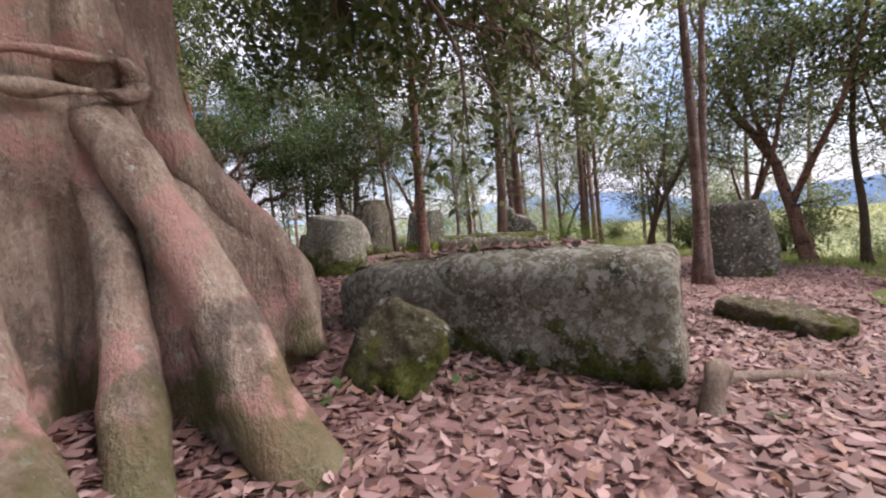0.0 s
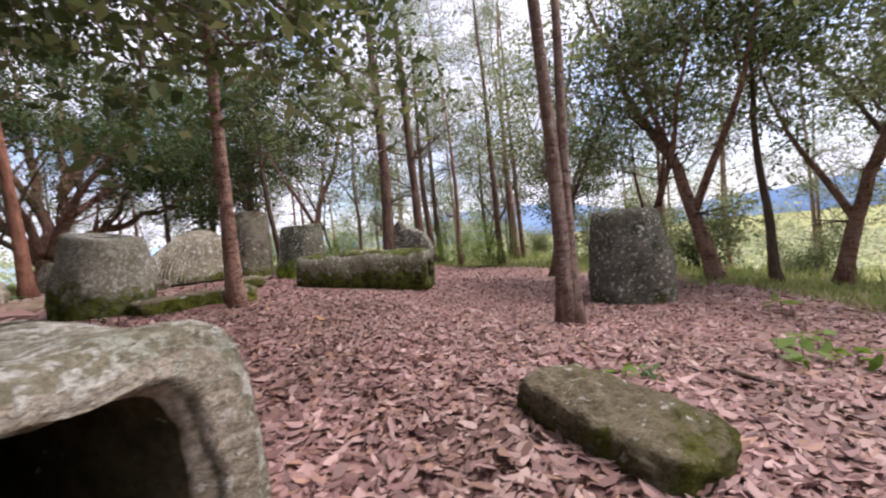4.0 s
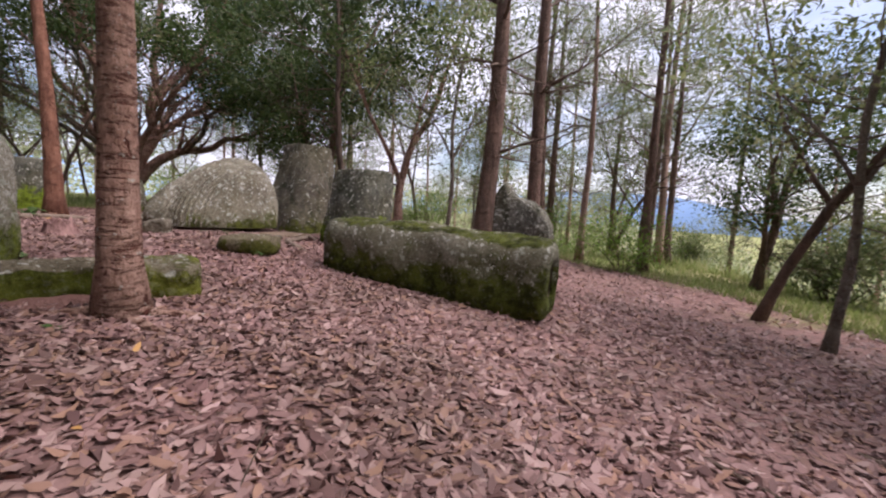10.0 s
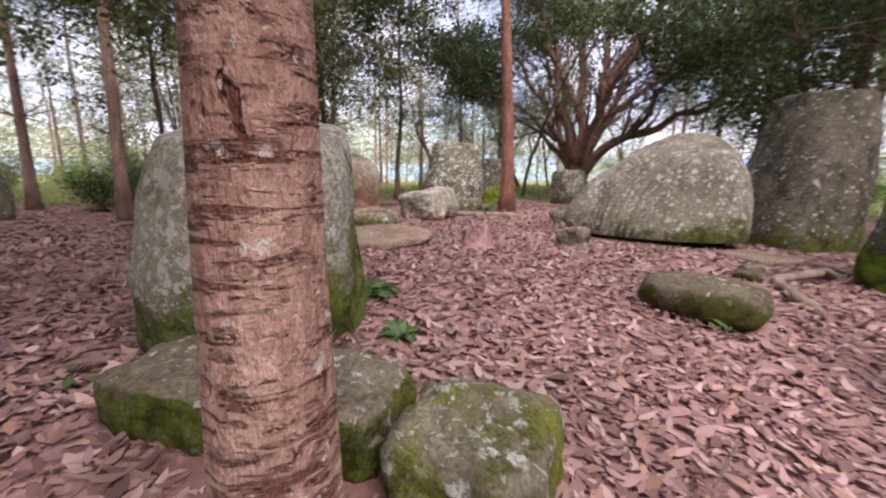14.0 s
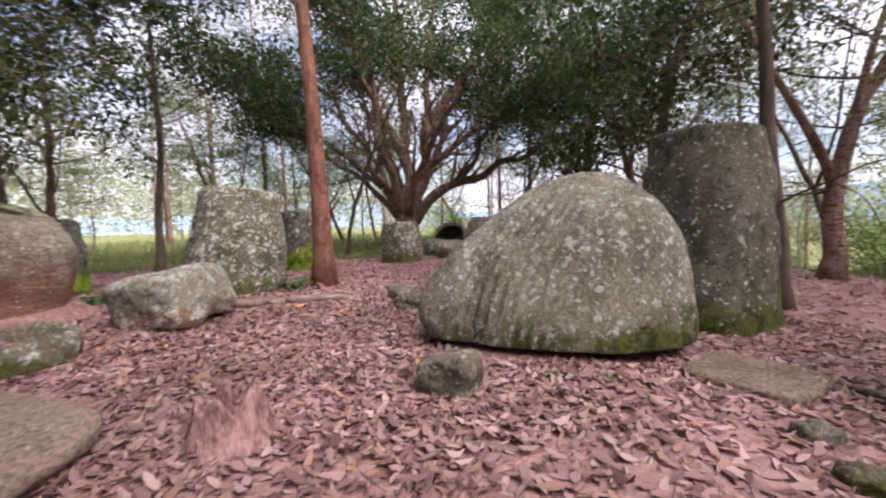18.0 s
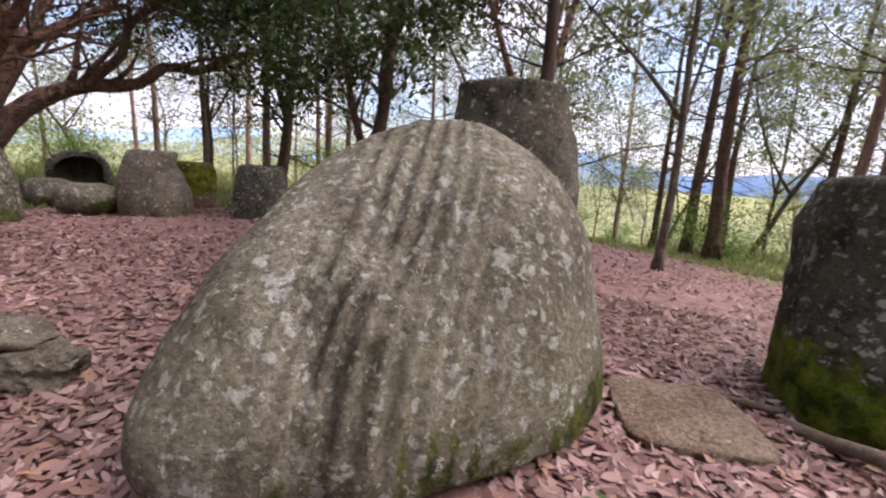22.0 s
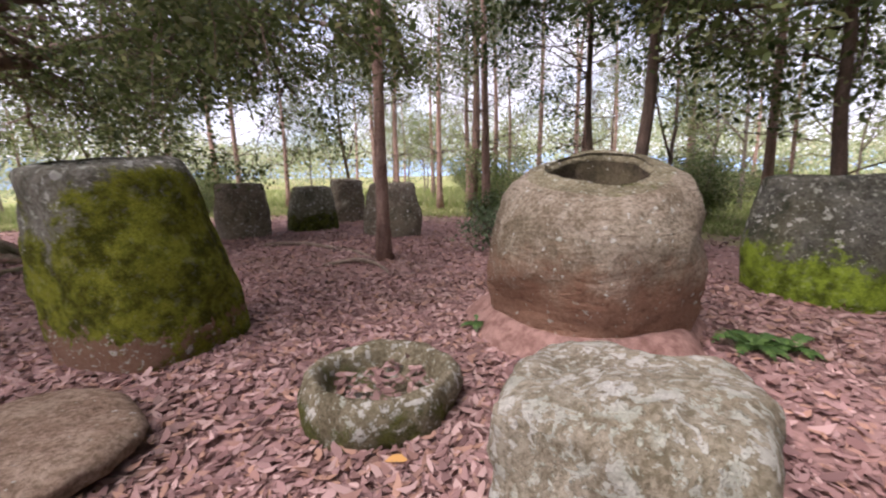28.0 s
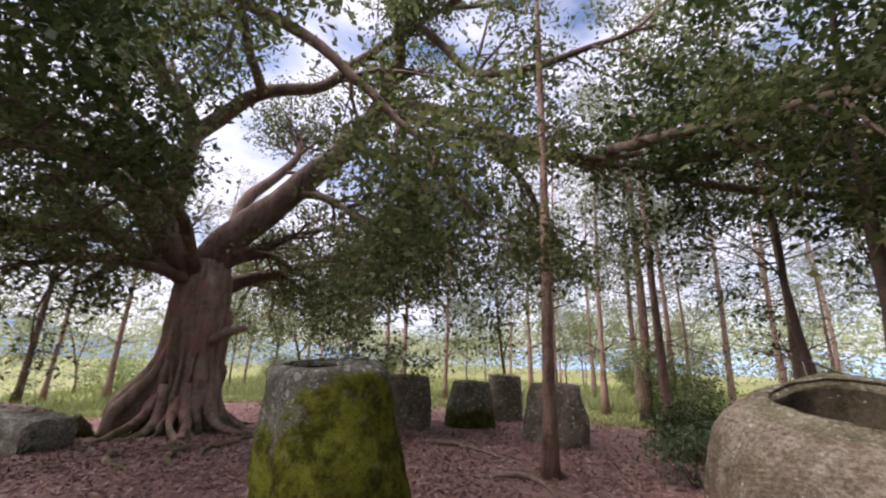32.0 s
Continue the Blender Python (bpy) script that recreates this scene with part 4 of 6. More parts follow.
def slender_tree(name, seed, height, r, bark_m, leaf_m, label, first=0.45, limbs=14, limb_len=1.6, per=18, size=0.16, ratio=0.4, bend=0.05, clump=0.32, category="tree", forks=0, dead=4):
    """A thin forest tree: a tall trunk with short limbs and an airy crown. Built at the origin."""
    rng = np.random.default_rng(seed)
    top = empty(name, 0, 0, 0)
    pts, rad = grow(rng, (0, 0, -0.15), (rng.normal(0, bend), rng.normal(0, bend), 1), height, r, r * 0.22, 16, bend * 1.6, 0.03)
    rad[0] *= 1.45
    rad[1] *= 1.05
    bm = bmesh.new()
    tube(bm, pts, rad, 12, 0.08, seed)
    part("trunk", bm, bark_m, top)
    tips = []
    for f in range(forks):
        i = int(len(pts) * rng.uniform(0.15, 0.35))
        q, rr = grow(rng, pts[i], (rng.normal(0, 0.35), rng.normal(0, 0.35), 1), height * 0.6, rad[i] * 0.7, rad[i] * 0.12, 10, 0.12, 0.05)
        bm = bmesh.new()
        limb_with_twigs(bm, rng, q, rr, 7, limb_len, tips, 8, 2, 0.03)
        part("fork", bm, bark_m, top)
    n = len(pts)
    bm = bmesh.new()
    for k in range(limbs):
        u = first + (1 - first) * (k + rng.uniform(0, 1)) / limbs
        i = min(n - 2, int(u * n))
        a = rng.uniform(0, 2 * math.pi)
        ln = limb_len * (1.15 - 0.6 * (u - first) / (1 - first)) * rng.uniform(0.7, 1.25)
        q, rr = grow(rng, pts[i].lerp(pts[i + 1], rng.uniform(0, 1)), (math.cos(a), math.sin(a), rng.uniform(0.05, 0.6)), ln, rad[i] * 0.32, 0.008, 6, 0.22, 0.05)
        limb_with_twigs(bm, rng, q, rr, 5, ln * 0.5, tips, 5, 1, 0.04)
    for k in range(dead):
        i = int(n * rng.uniform(0.18, first))
        a = rng.uniform(0, 2 * math.pi)
        q, rr = grow(rng, pts[i], (math.cos(a), math.sin(a), rng.uniform(-0.1, 0.5)), limb_len * rng.uniform(0.4, 0.9), rad[i] * 0.2, 0.006, 5, 0.25, 0.0)
        limb_with_twigs(bm, rng, q, rr, 3, limb_len * 0.3, [], 4, 1, 0.0)
    tagged(part("branchwork", bm, M_BARK_DARK, top), kind="stuff")
    co = clothe(rng, spread_out(tips, 0.45, 2), per, clump, size, ratio)
    tagged(quads("crown", co, len(co) // 4, leaf_m, top), kind="stuff")
    return tagged(top, label, category, "trees of the forest round the clearing")


def shrub(name, seed, size, leaf_m, label, per=26, leaf=0.09, stems=9):
    rng = np.random.default_rng(seed)
    top = empty(name, 0, 0, 0)
    bm = bmesh.new()
    tips = []
    for _ in range(stems):
        a, lean = rng.uniform(0, 2 * math.pi), rng.uniform(0.15, 0.9)
        q, rr = grow(rng, (0.1 * math.cos(a), 0.1 * math.sin(a), -0.05), (math.cos(a) * lean, math.sin(a) * lean, 1), size * rng.uniform(0.6, 1.1), 0.02, 0.005, 6, 0.25, 0.0)
        limb_with_twigs(bm, rng, q, rr, 5, size * 0.35, tips, 5, 1, 0.05, 1.0, 0.2)
    tagged(part("stem", bm, M_BARK_DARK, top), kind="stuff")
    co = clothe(rng, tips, per, size * 0.13, leaf, 0.5, 0.8)
    tagged(quads("leaves", co, len(co) // 4, leaf_m, top), kind="stuff")
    return tagged(top, label, "shrub", "shrubs round the clearing")


def put_tree(ob, x, y, rz=0.0, s=1.0, dz=0.0):
    c = copy_thing(ob, pose(x, y, gz(x, y) + dz, 0, 0, rz) @ Matrix.Scale(s, 4))
    return c


def drop_thing(ob):
    for o in (*ob.children_recursive, ob):
        bpy.data.objects.remove(o)


# the great fig tree by the first lying jar
def great_fig(x, y):
    rng = np.random.default_rng(71)
    g = gz(x, y)
    top = empty("fig_tree", x, y, g)
    # buttresses: way in degrees, half-width, and how far they reach at heights over the ground
    ridges = [
        (-20, 0.15, ((-0.3, 1.72), (0.0, 1.62), (0.25, 1.5), (0.65, 1.35), (1.0, 1.1), (1.33, 0.92), (1.75, 0.76), (2.3, 0.6), (4.4, 0.5))),
        (28, 0.26, ((-0.3, 1.4), (0.0, 1.42), (0.15, 1.5), (0.35, 1.62), (0.5, 1.63), (0.62, 1.56), (0.88, 1.4), (1.06, 1.22), (1.23, 1.08), (1.63, 0.76), (2.2, 0.79), (4.4, 0.78))),
        (-72, 0.22, ((-0.3, 1.45), (0.0, 1.35), (0.3, 1.06), (0.7, 0.9), (1.4, 0.78), (4.4, 0.66))),
        (-37, 0.08, ((-0.3, 1.4), (0.0, 1.28), (0.22, 1.05), (0.42, 0.8), (0.6, 0.5), (4.4, 0.2))),
        (-56, 0.09, ((-0.3, 1.6), (0.0, 1.48), (0.15, 1.25), (0.3, 0.95), (0.5, 0.55), (4.4, 0.2))),
    ]
    for k, deg in enumerate((52, 74, 92, 108, 124, 143, 165, 186, 205, 228, 250, 272)):
        q = rng.uniform(0.85, 1.2)
        ridges.append((deg + rng.normal(0, 3), rng.uniform(0.09, 0.145), ((-0.3, 1.75 * q), (0.0, 1.55 * q), (0.2, 1.22 * q), (0.5, 0.98), (1.0, 0.80), (1.8, 0.70 + 0.05 * (k % 3)), (3.2, 0.62), (4.4, 0.5))))

    def around(a, z):
        """Distance of the bark from the trunk's middle, at an angle and a height."""
        core = 0.66 - 0.13 * float(smooth(1.5, 0.4, z)) - 0.30 * math.exp(-(((a + 0.80 + math.pi) % (2 * math.pi) - math.pi) / 0.30) ** 2) * float(smooth(1.7, 0.9, z)) - 0.26 * math.exp(-((a - 0.08) / 0.2) ** 2) * float(smooth(2.0, 1.5, z))
        acc = core ** 14
        for deg, w, prof in ridges:
            d = (a - radians(deg) - 0.10 * math.sin(1.7 * z + deg) * min(1.0, max(0.0, z)) + math.pi) % (2 * math.pi) - math.pi
            if abs(d) > 1.3:
                continue
            ln = float(np.interp(z, [p[0] for p in prof], [p[1] for p in prof]))
            ww = w * (0.62 + 0.38 * float(smooth(1.9, 0.9, z)))
            acc += (((abs(math.sin(d)) / ww) ** 2.3 + (math.cos(d) / ln) ** 2.3) ** (-1 / 2.3)) ** 14
        r = acc ** (1 / 14)
        q = Vector((r * math.cos(a), r * math.sin(a), z))
        r += 0.05 * noise.noise(q * 1.3 + Vector((3, 1, 7))) + 0.035 * noise.noise(q * 3.1) + 0.03 * noise.noise(Vector((6 * math.cos(a), 6 * math.sin(a), 0.8 * z))) + 0.012 * noise.noise(q * 9)
        dz, da = (z - 1.90) / 0.085, ((a + 0.42 + math.pi) % (2 * math.pi) - math.pi) / 0.17
        r -= 0.17 * math.exp(-dz * dz - da * da)
        return r * (1 - 0.16 * float(smooth(3.6, 4.4, z)))

    seg, rows = 252, 108
    bm = bmesh.new()
    rings = []
    for i in range(rows):
        z = -0.25 + 4.65 * (i / (rows - 1)) ** 1.2
        ring = []
        for j in range(seg):
            t = 2 * math.pi * j / seg - math.pi
            r = around(t, z)
            ring.append(bm.verts.new((r * math.cos(t), r * math.sin(t), z)))
        rings.append(ring)
    for a, b in zip(rings, rings[1:]):
        for j in range(seg):
            bm.faces.new((a[j], a[(j + 1) % seg], b[(j + 1) % seg], b[j]))
    bm.faces.new(rings[-1])
    part("trunk", bm, M_BARK_FIG, top, "buttressed pinkish-grey fig trunk")
    # round roots fused to the front of the trunk, running down it to the ground
    for r0, spots in (
            (0.15, ((-24, 0.55, 2.9), (-23, 0.62, 2.45), (-22, 0.63, 2.12), (-22, 0.52, 1.96))),
            (0.16, ((-24, 0.45, 1.86), (-23, 0.62, 1.70), (-22, 0.77, 1.55), (-21, 0.92, 1.3), (-20, 1.2, 0.85), (-20, 1.38, 0.5), (-20, 1.55, 0.15), (-21, 1.8, -0.2), (-21, 2.1, -0.5))),
            (0.12, ((-26, 0.5, 1.5), (-29, 0.8, 1.05), (-33, 0.97, 0.72), (-36, 1.12, 0.4), (-39, 1.3, 0.1), (-41, 1.5, -0.2), (-42, 1.7, -0.5))),
            (0.15, ((-70, 0.72, 1.6), (-68, 0.86, 1.0), (-62, 1.05, 0.55), (-56, 1.3, 0.22), (-52, 1.6, 0.0), (-49, 1.9, -0.2), (-48, 2.2, -0.5))),
            (0.17, ((17, 0.56, 3.2), (19, 0.62, 2.5), (22, 0.68, 1.75), (24, 0.95, 1.3), (25, 1.2, 0.95), (26, 1.36, 0.6), (27, 1.4, 0.1))),
            (0.13, ((42, 0.45, 2.5), (40, 0.8, 1.45), (38, 1.15, 0.95), (36, 1.42, 0.5), (34, 1.5, 0.0)))):
        pts = spline([(q * math.cos(radians(deg)), q * math.sin(radians(deg)), z) for deg, q, z in spots], 5)
        n = len(pts) - 1
        bm = bmesh.new()
        tube(bm, pts, [r0 * (0.75 + 0.45 * i / n) for i in range(n + 1)], 16, 0.3, r0 * 50)
        part("root", bm, M_BARK_FIG, top)
    # roots that leave the buttresses and creep away over the ground
    for deg in (58, 80, 97, 112, 128, 146, 166, 188, 210, 236, 262):
        a0, ln, turn = radians(deg + rng.normal(0, 4)), rng.uniform(0.8, 2.0), rng.normal(0, 0.25)
        pts, rad = [], []
        r0 = rng.uniform(0.09, 0.16)
        for i in range(16):
            u = i / 15
            aa, rr = a0 + turn * u * u + 0.06 * math.sin(7 * u + deg), 0.72 + (0.55 + ln) * u ** 1.5
            px, py = rr * math.cos(aa), rr * math.sin(aa)
            pts.append(Vector((px, py, gz(x + px, y + py) - g + 1.1 * (1 - u) ** 3.2 + 0.05 * (1 - u) - 0.05 * u)))
            rad.append(r0 * (1.0 - 0.7 * u ** 1.3))
        bm = bmesh.new()
        tube(bm, pts, rad, 12, 0.4, deg)
        part("root", bm, M_BARK_FIG, top)
    # thin strands of root grown over the trunk
    for a0 in (-1.75, 0.95, 1.25, 1.6, 1.85, 2.1, 2.45, 2.8, 3.1, 3.5, 4.1):
        z0, a = rng.uniform(1.3, 3.6), a0
        pts, rad = [], []
        r0 = rng.uniform(0.05, 0.11)
        for i in range(22):
            u = i / 21
            z = z0 * (1 - u) ** 1.1 + 0.02
            a += rng.normal(0, 0.03)
            rr = around(a, z) + 0.01
            px, py = rr * math.cos(a), rr * math.sin(a)
            pts.append(Vector((px, py, z + (gz(x + px, y + py) - g) * u)))
            rad.append(r0 * (0.5 + 0.7 * math.sin(math.pi * min(1, 0.1 + u))))
        bm = bmesh.new()
        tube(bm, pts, rad, 9, 0.4, a0 * 9)
        part("root_strand", bm, M_BARK_FIG, top)
    # an old limb scar, a ring of bark round a pit
    bm = bmesh.new()
    pts = []
    for t in np.linspace(0, 2 * math.pi, 41):
        a, z = -0.60 + 0.42 * math.cos(t), 1.89 + 0.105 * math.sin(t) + 0.03 * math.cos(t) + 0.02 * math.sin(3 * t)
        r = max(around(a, z), 0.72) + 0.03
        pts.append((r * math.cos(a), r * math.sin(a), z))
    tube(bm, pts, [0.040 + 0.05 * max(0, math.cos(t)) ** 4 + 0.008 * math.sin(5 * t) for t in np.linspace(0, 2 * math.pi, 41)], 12, 0.7, 2.0)
    part("limb_scar", bm, M_BARK_FIG, top)
    # limbs: thickness where they begin, and the points they pass
    limbs = [
        (0.50, [(0.1, 0.0, 3.3), (0.41, 0.13, 4.15), (1.1, 0.5, 5.0), (1.54, 0.78, 5.61), (1.97, 1.22, 6.07), (2.77, 2.09, 6.3), (3.45, 3.14, 6.6), (4.2, 4.4, 7.2)]),
        (0.34, [(0.9, 0.4, 4.6), (1.2, 0.57, 5.3), (1.02, 0.62, 6.83), (0.89, 0.79, 7.91), (1.28, 1.33, 8.65), (2.22, 2.24, 9.81), (2.73, 2.92, 10.2)]),
        (0.32, [(1.5, 0.5, 5.4), (1.98, 0.29, 6.15), (3.07, 0.09, 8.57), (3.65, -0.15, 11.0), (4.2, -0.17, 12.4)]),
        (0.56, [(0.0, 0.0, 3.3), (0.0, 0.02, 4.3), (-0.59, 0.13, 5.18), (-1.4, 0.31, 6.09), (-2.56, 0.58, 7.23), (-3.89, 1.12, 8.89), (-4.45, 1.58, 10.1), (-4.67, 2.35, 11.58), (-5.04, 2.86, 12.64)]),
        (0.30, [(-0.1, -0.2, 4.2), (-0.19, -0.37, 5.11), (-0.58, -1.01, 6.86), (-1.58, -1.73, 8.82), (-1.64, -2.17, 10.37)]),
        (0.15, [(-3.9, 1.1, 9.0), (-4.35, 1.29, 9.47), (-5.59, 2.28, 9.07), (-6.84, 3.68, 7.8), (-7.86, 4.73, 6.83), (-8.96, 5.44, 6.36), (-10.6, 5.77, 6.71), (-13.0, 5.6, 7.4)]),
        (0.16, [(-3.6, 1.0, 8.6), (-3.89, 1.12, 8.89), (-5.01, 1.83, 8.9), (-6.58, 3.02, 7.98), (-8.0, 3.85, 7.26), (-9.34, 4.48, 6.84), (-10.55, 4.96, 6.65), (-11.74, 5.33, 6.22), (-14.5, 5.2, 6.4)]),
        (0.22, [(0.81, 0.77, 7.85), (0.05, 1.06, 8.54), (-0.96, 1.38, 9.19), (-2.49, 1.65, 9.61), (-3.53, 2.07, 10.51), (-4.75, 2.53, 11.32), (-5.82, 2.94, 12.05), (-7.43, 3.81, 11.84)]),
        (0.19, [(-0.2, 0.1, 4.4), (-0.4, 0.19, 4.64), (-1.38, 0.1, 4.93), (-2.4, 0.01, 5.56), (-3.37, -0.08, 5.83)]),
        (0.13, [(-0.1, -0.2, 4.3), (-0.32, -0.3, 4.42), (-1.37, -1.04, 4.96), (-2.77, -1.88, 4.41), (-4.39, -2.79, 3.76)]),
        (0.17, [(0.4, 0.2, 3.7), (0.81, 0.45, 3.99), (1.52, 0.98, 4.39), (2.19, 1.6, 4.64), (2.71, 2.18, 4.46), (3.36, 3.11, 4.09), (3.8, 3.45, 3.7), (4.02, 3.58, 3.25)]),
        (0.16, [(0.6, 0.1, 4.1), (1.12, 0.13, 4.34), (2.31, 0.07, 5.03), (3.64, 0.06, 5.36), (5.16, -0.11, 5.07)]),
        (0.13, [(-4.6, 2.2, 11.4), (-5.11, 2.63, 11.5), (-6.22, 3.55, 9.66), (-6.78, 4.21, 9.0), (-7.81, 4.95, 8.96), (-8.86, 5.47, 9.22), (-9.79, 5.92, 9.71), (-11.15, 6.03, 11.1)]),
        (0.12, [(-2.4, 0.5, 7.0), (-2.61, 0.46, 6.73), (-4.04, -0.39, 6.3), (-5.24, -1.17, 6.39), (-7.66, -2.53, 6.0)]),
        (0.16, [(2.1, 2.2, 9.6), (1.26, 2.47, 9.86), (0.42, 2.84, 10.17), (-0.38, 3.23, 10.63)]),
        (0.12, [(-2.0, 0.45, 6.6), (-3.2, 1.2, 6.2), (-4.4, 1.7, 5.0), (-5.0, 2.0, 3.6)]),
        (0.11, [(-3.4, 0.9, 8.2), (-4.8, 1.6, 7.4), (-5.8, 2.2, 6.0), (-6.4, 2.6, 4.6)]),
        (0.11, [(-4.2, -0.4, 6.3), (-5.4, 0.6, 5.9), (-6.3, 1.2, 5.0), (-7.0, 1.6, 3.8)]),
        (0.11, [(-1.4, 5.4, 8.4), (-3.2, 6.2, 7.0), (-4.6, 6.6, 5.4), (-5.6, 6.9, 4.0)]),
        (0.11, [(-6.6, 3.4, 7.9), (-8.4, 2.6, 6.8), (-9.4, 2.4, 5.4), (-9.9, 2.2, 4.4)]),
        (0.13, [(0.2, 0.3, 3.8), (1.2, 1.5, 3.9), (2.3, 1.9, 3.75), (3.3, 2.1, 3.5)]),
        (0.15, [(0.2, 0.4, 4.0), (0.3, 2.0, 5.2), (1.0, 4.0, 5.8), (2.0, 6.0, 5.4), (2.6, 7.4, 4.7)]),
        (0.20, [(0.3, -0.2, 3.8), (1.4, -1.4, 5.2), (2.6, -3.0, 6.4), (3.6, -4.6, 7.0)]),
        (0.20, [(-0.3, -0.2, 3.7), (-1.6, -1.6, 4.6), (-3.0, -3.4, 5.4), (-4.2, -5.2, 5.6)]),
        (0.16, [(0.0, -0.3, 3.8), (-0.5, -2.5, 4.4), (-1.0, -5.0, 4.3), (-0.6, -7.0, 3.6)]),
        (0.13, [(1.0, 0.6, 7.0), (2.6, 3.0, 8.2), (3.4, 4.8, 8.8), (4.4, 6.4, 8.4)]),
        (0.13, [(-0.9, 1.4, 9.2), (-1.0, 4.0, 8.8), (-1.6, 6.4, 8.2), (-2.0, 8.4, 7.2)]),
        (0.12, [(-5.8, 2.9, 12.0), (-6.2, 6.0, 10.4), (-6.6, 9.0, 8.6), (-6.2, 11.6, 7.6)]),
        (0.11, [(-9.0, 5.5, 6.5), (-9.6, 7.6, 6.0), (-9.8, 9.6, 5.4), (-9.6, 11.2, 4.6)]),
        (0.11, [(-10.6, 5.0, 6.6), (-11.6, 7.4, 6.2), (-12.6, 9.4, 5.4), (-13.2, 11.0, 4.8)]),
        (0.10, [(-11.7, 5.3, 6.2), (-13.4, 6.6, 5.6), (-14.4, 8.2, 5.2), (-15.0, 9.8, 4.8)]),
        (0.14, [(-1.6, -1.6, 4.6), (-4.2, -1.8, 5.6), (-7.0, -1.2, 6.4), (-9.6, -0.2, 6.2)]),
        (0.13, [(2.6, 1.9, 6.2), (4.4, 0.6, 7.4), (6.4, 0.0, 7.6), (8.0, -0.2, 7.0)]),
    ]
    tips = []
    for r0, ctrl in limbs:
        pts = spline(ctrl, 5)
        pts = [p + Vector((noise.noise(p * 0.9), noise.noise(p * 0.9 + Vector((5, 0, 0))), noise.noise(p * 0.9 + Vector((0, 7, 0))))) * 0.15 * min(1, i / 5) for i, p in enumerate(pts)]
        rad = [r0 * (1 - 0.84 * (i / (len(pts) - 1)) ** 1.05) + 0.015 for i in range(len(pts))]
        bm = bmesh.new()
        limb_with_twigs(bm, rng, pts, rad, 13, 2.1, tips, 12 if r0 > 0.25 else 9, 2, -0.05, 1.05, 0.6 if r0 > 0.25 else 0.35)
        part("limb", bm, M_BARK_LIMB_SHADED, top)
    # a snapped stub low on the trunk
    bm = bmesh.new()
    tube(bm, spline([(-0.3, 0.3, 2.1), (-0.62, 0.5, 2.3), (-0.95, 0.58, 2.52), (-1.35, 0.6, 2.62)], 4), [0.2 - 0.011 * i for i in range(13)], 12, 0.5, 3)
    part("snapped_limb", bm, M_BARK_FIG, top)
    tips = [p for p in tips if noise.noise(p * 0.55) + 0.25 * rng.uniform(-1, 1) > -0.12]
    co = clothe(rng, spread_out(tips, 0.5, 2), 34, 0.27, 0.135, 0.5, 0.85)
    tagged(quads("crown", co, len(co) // 4, M_LEAF_FIG, top), "", kind="stuff")
    tagged(top, "huge fig tree with buttress roots and wide limbs", "fig tree")


great_fig(-2.36, 2.56)


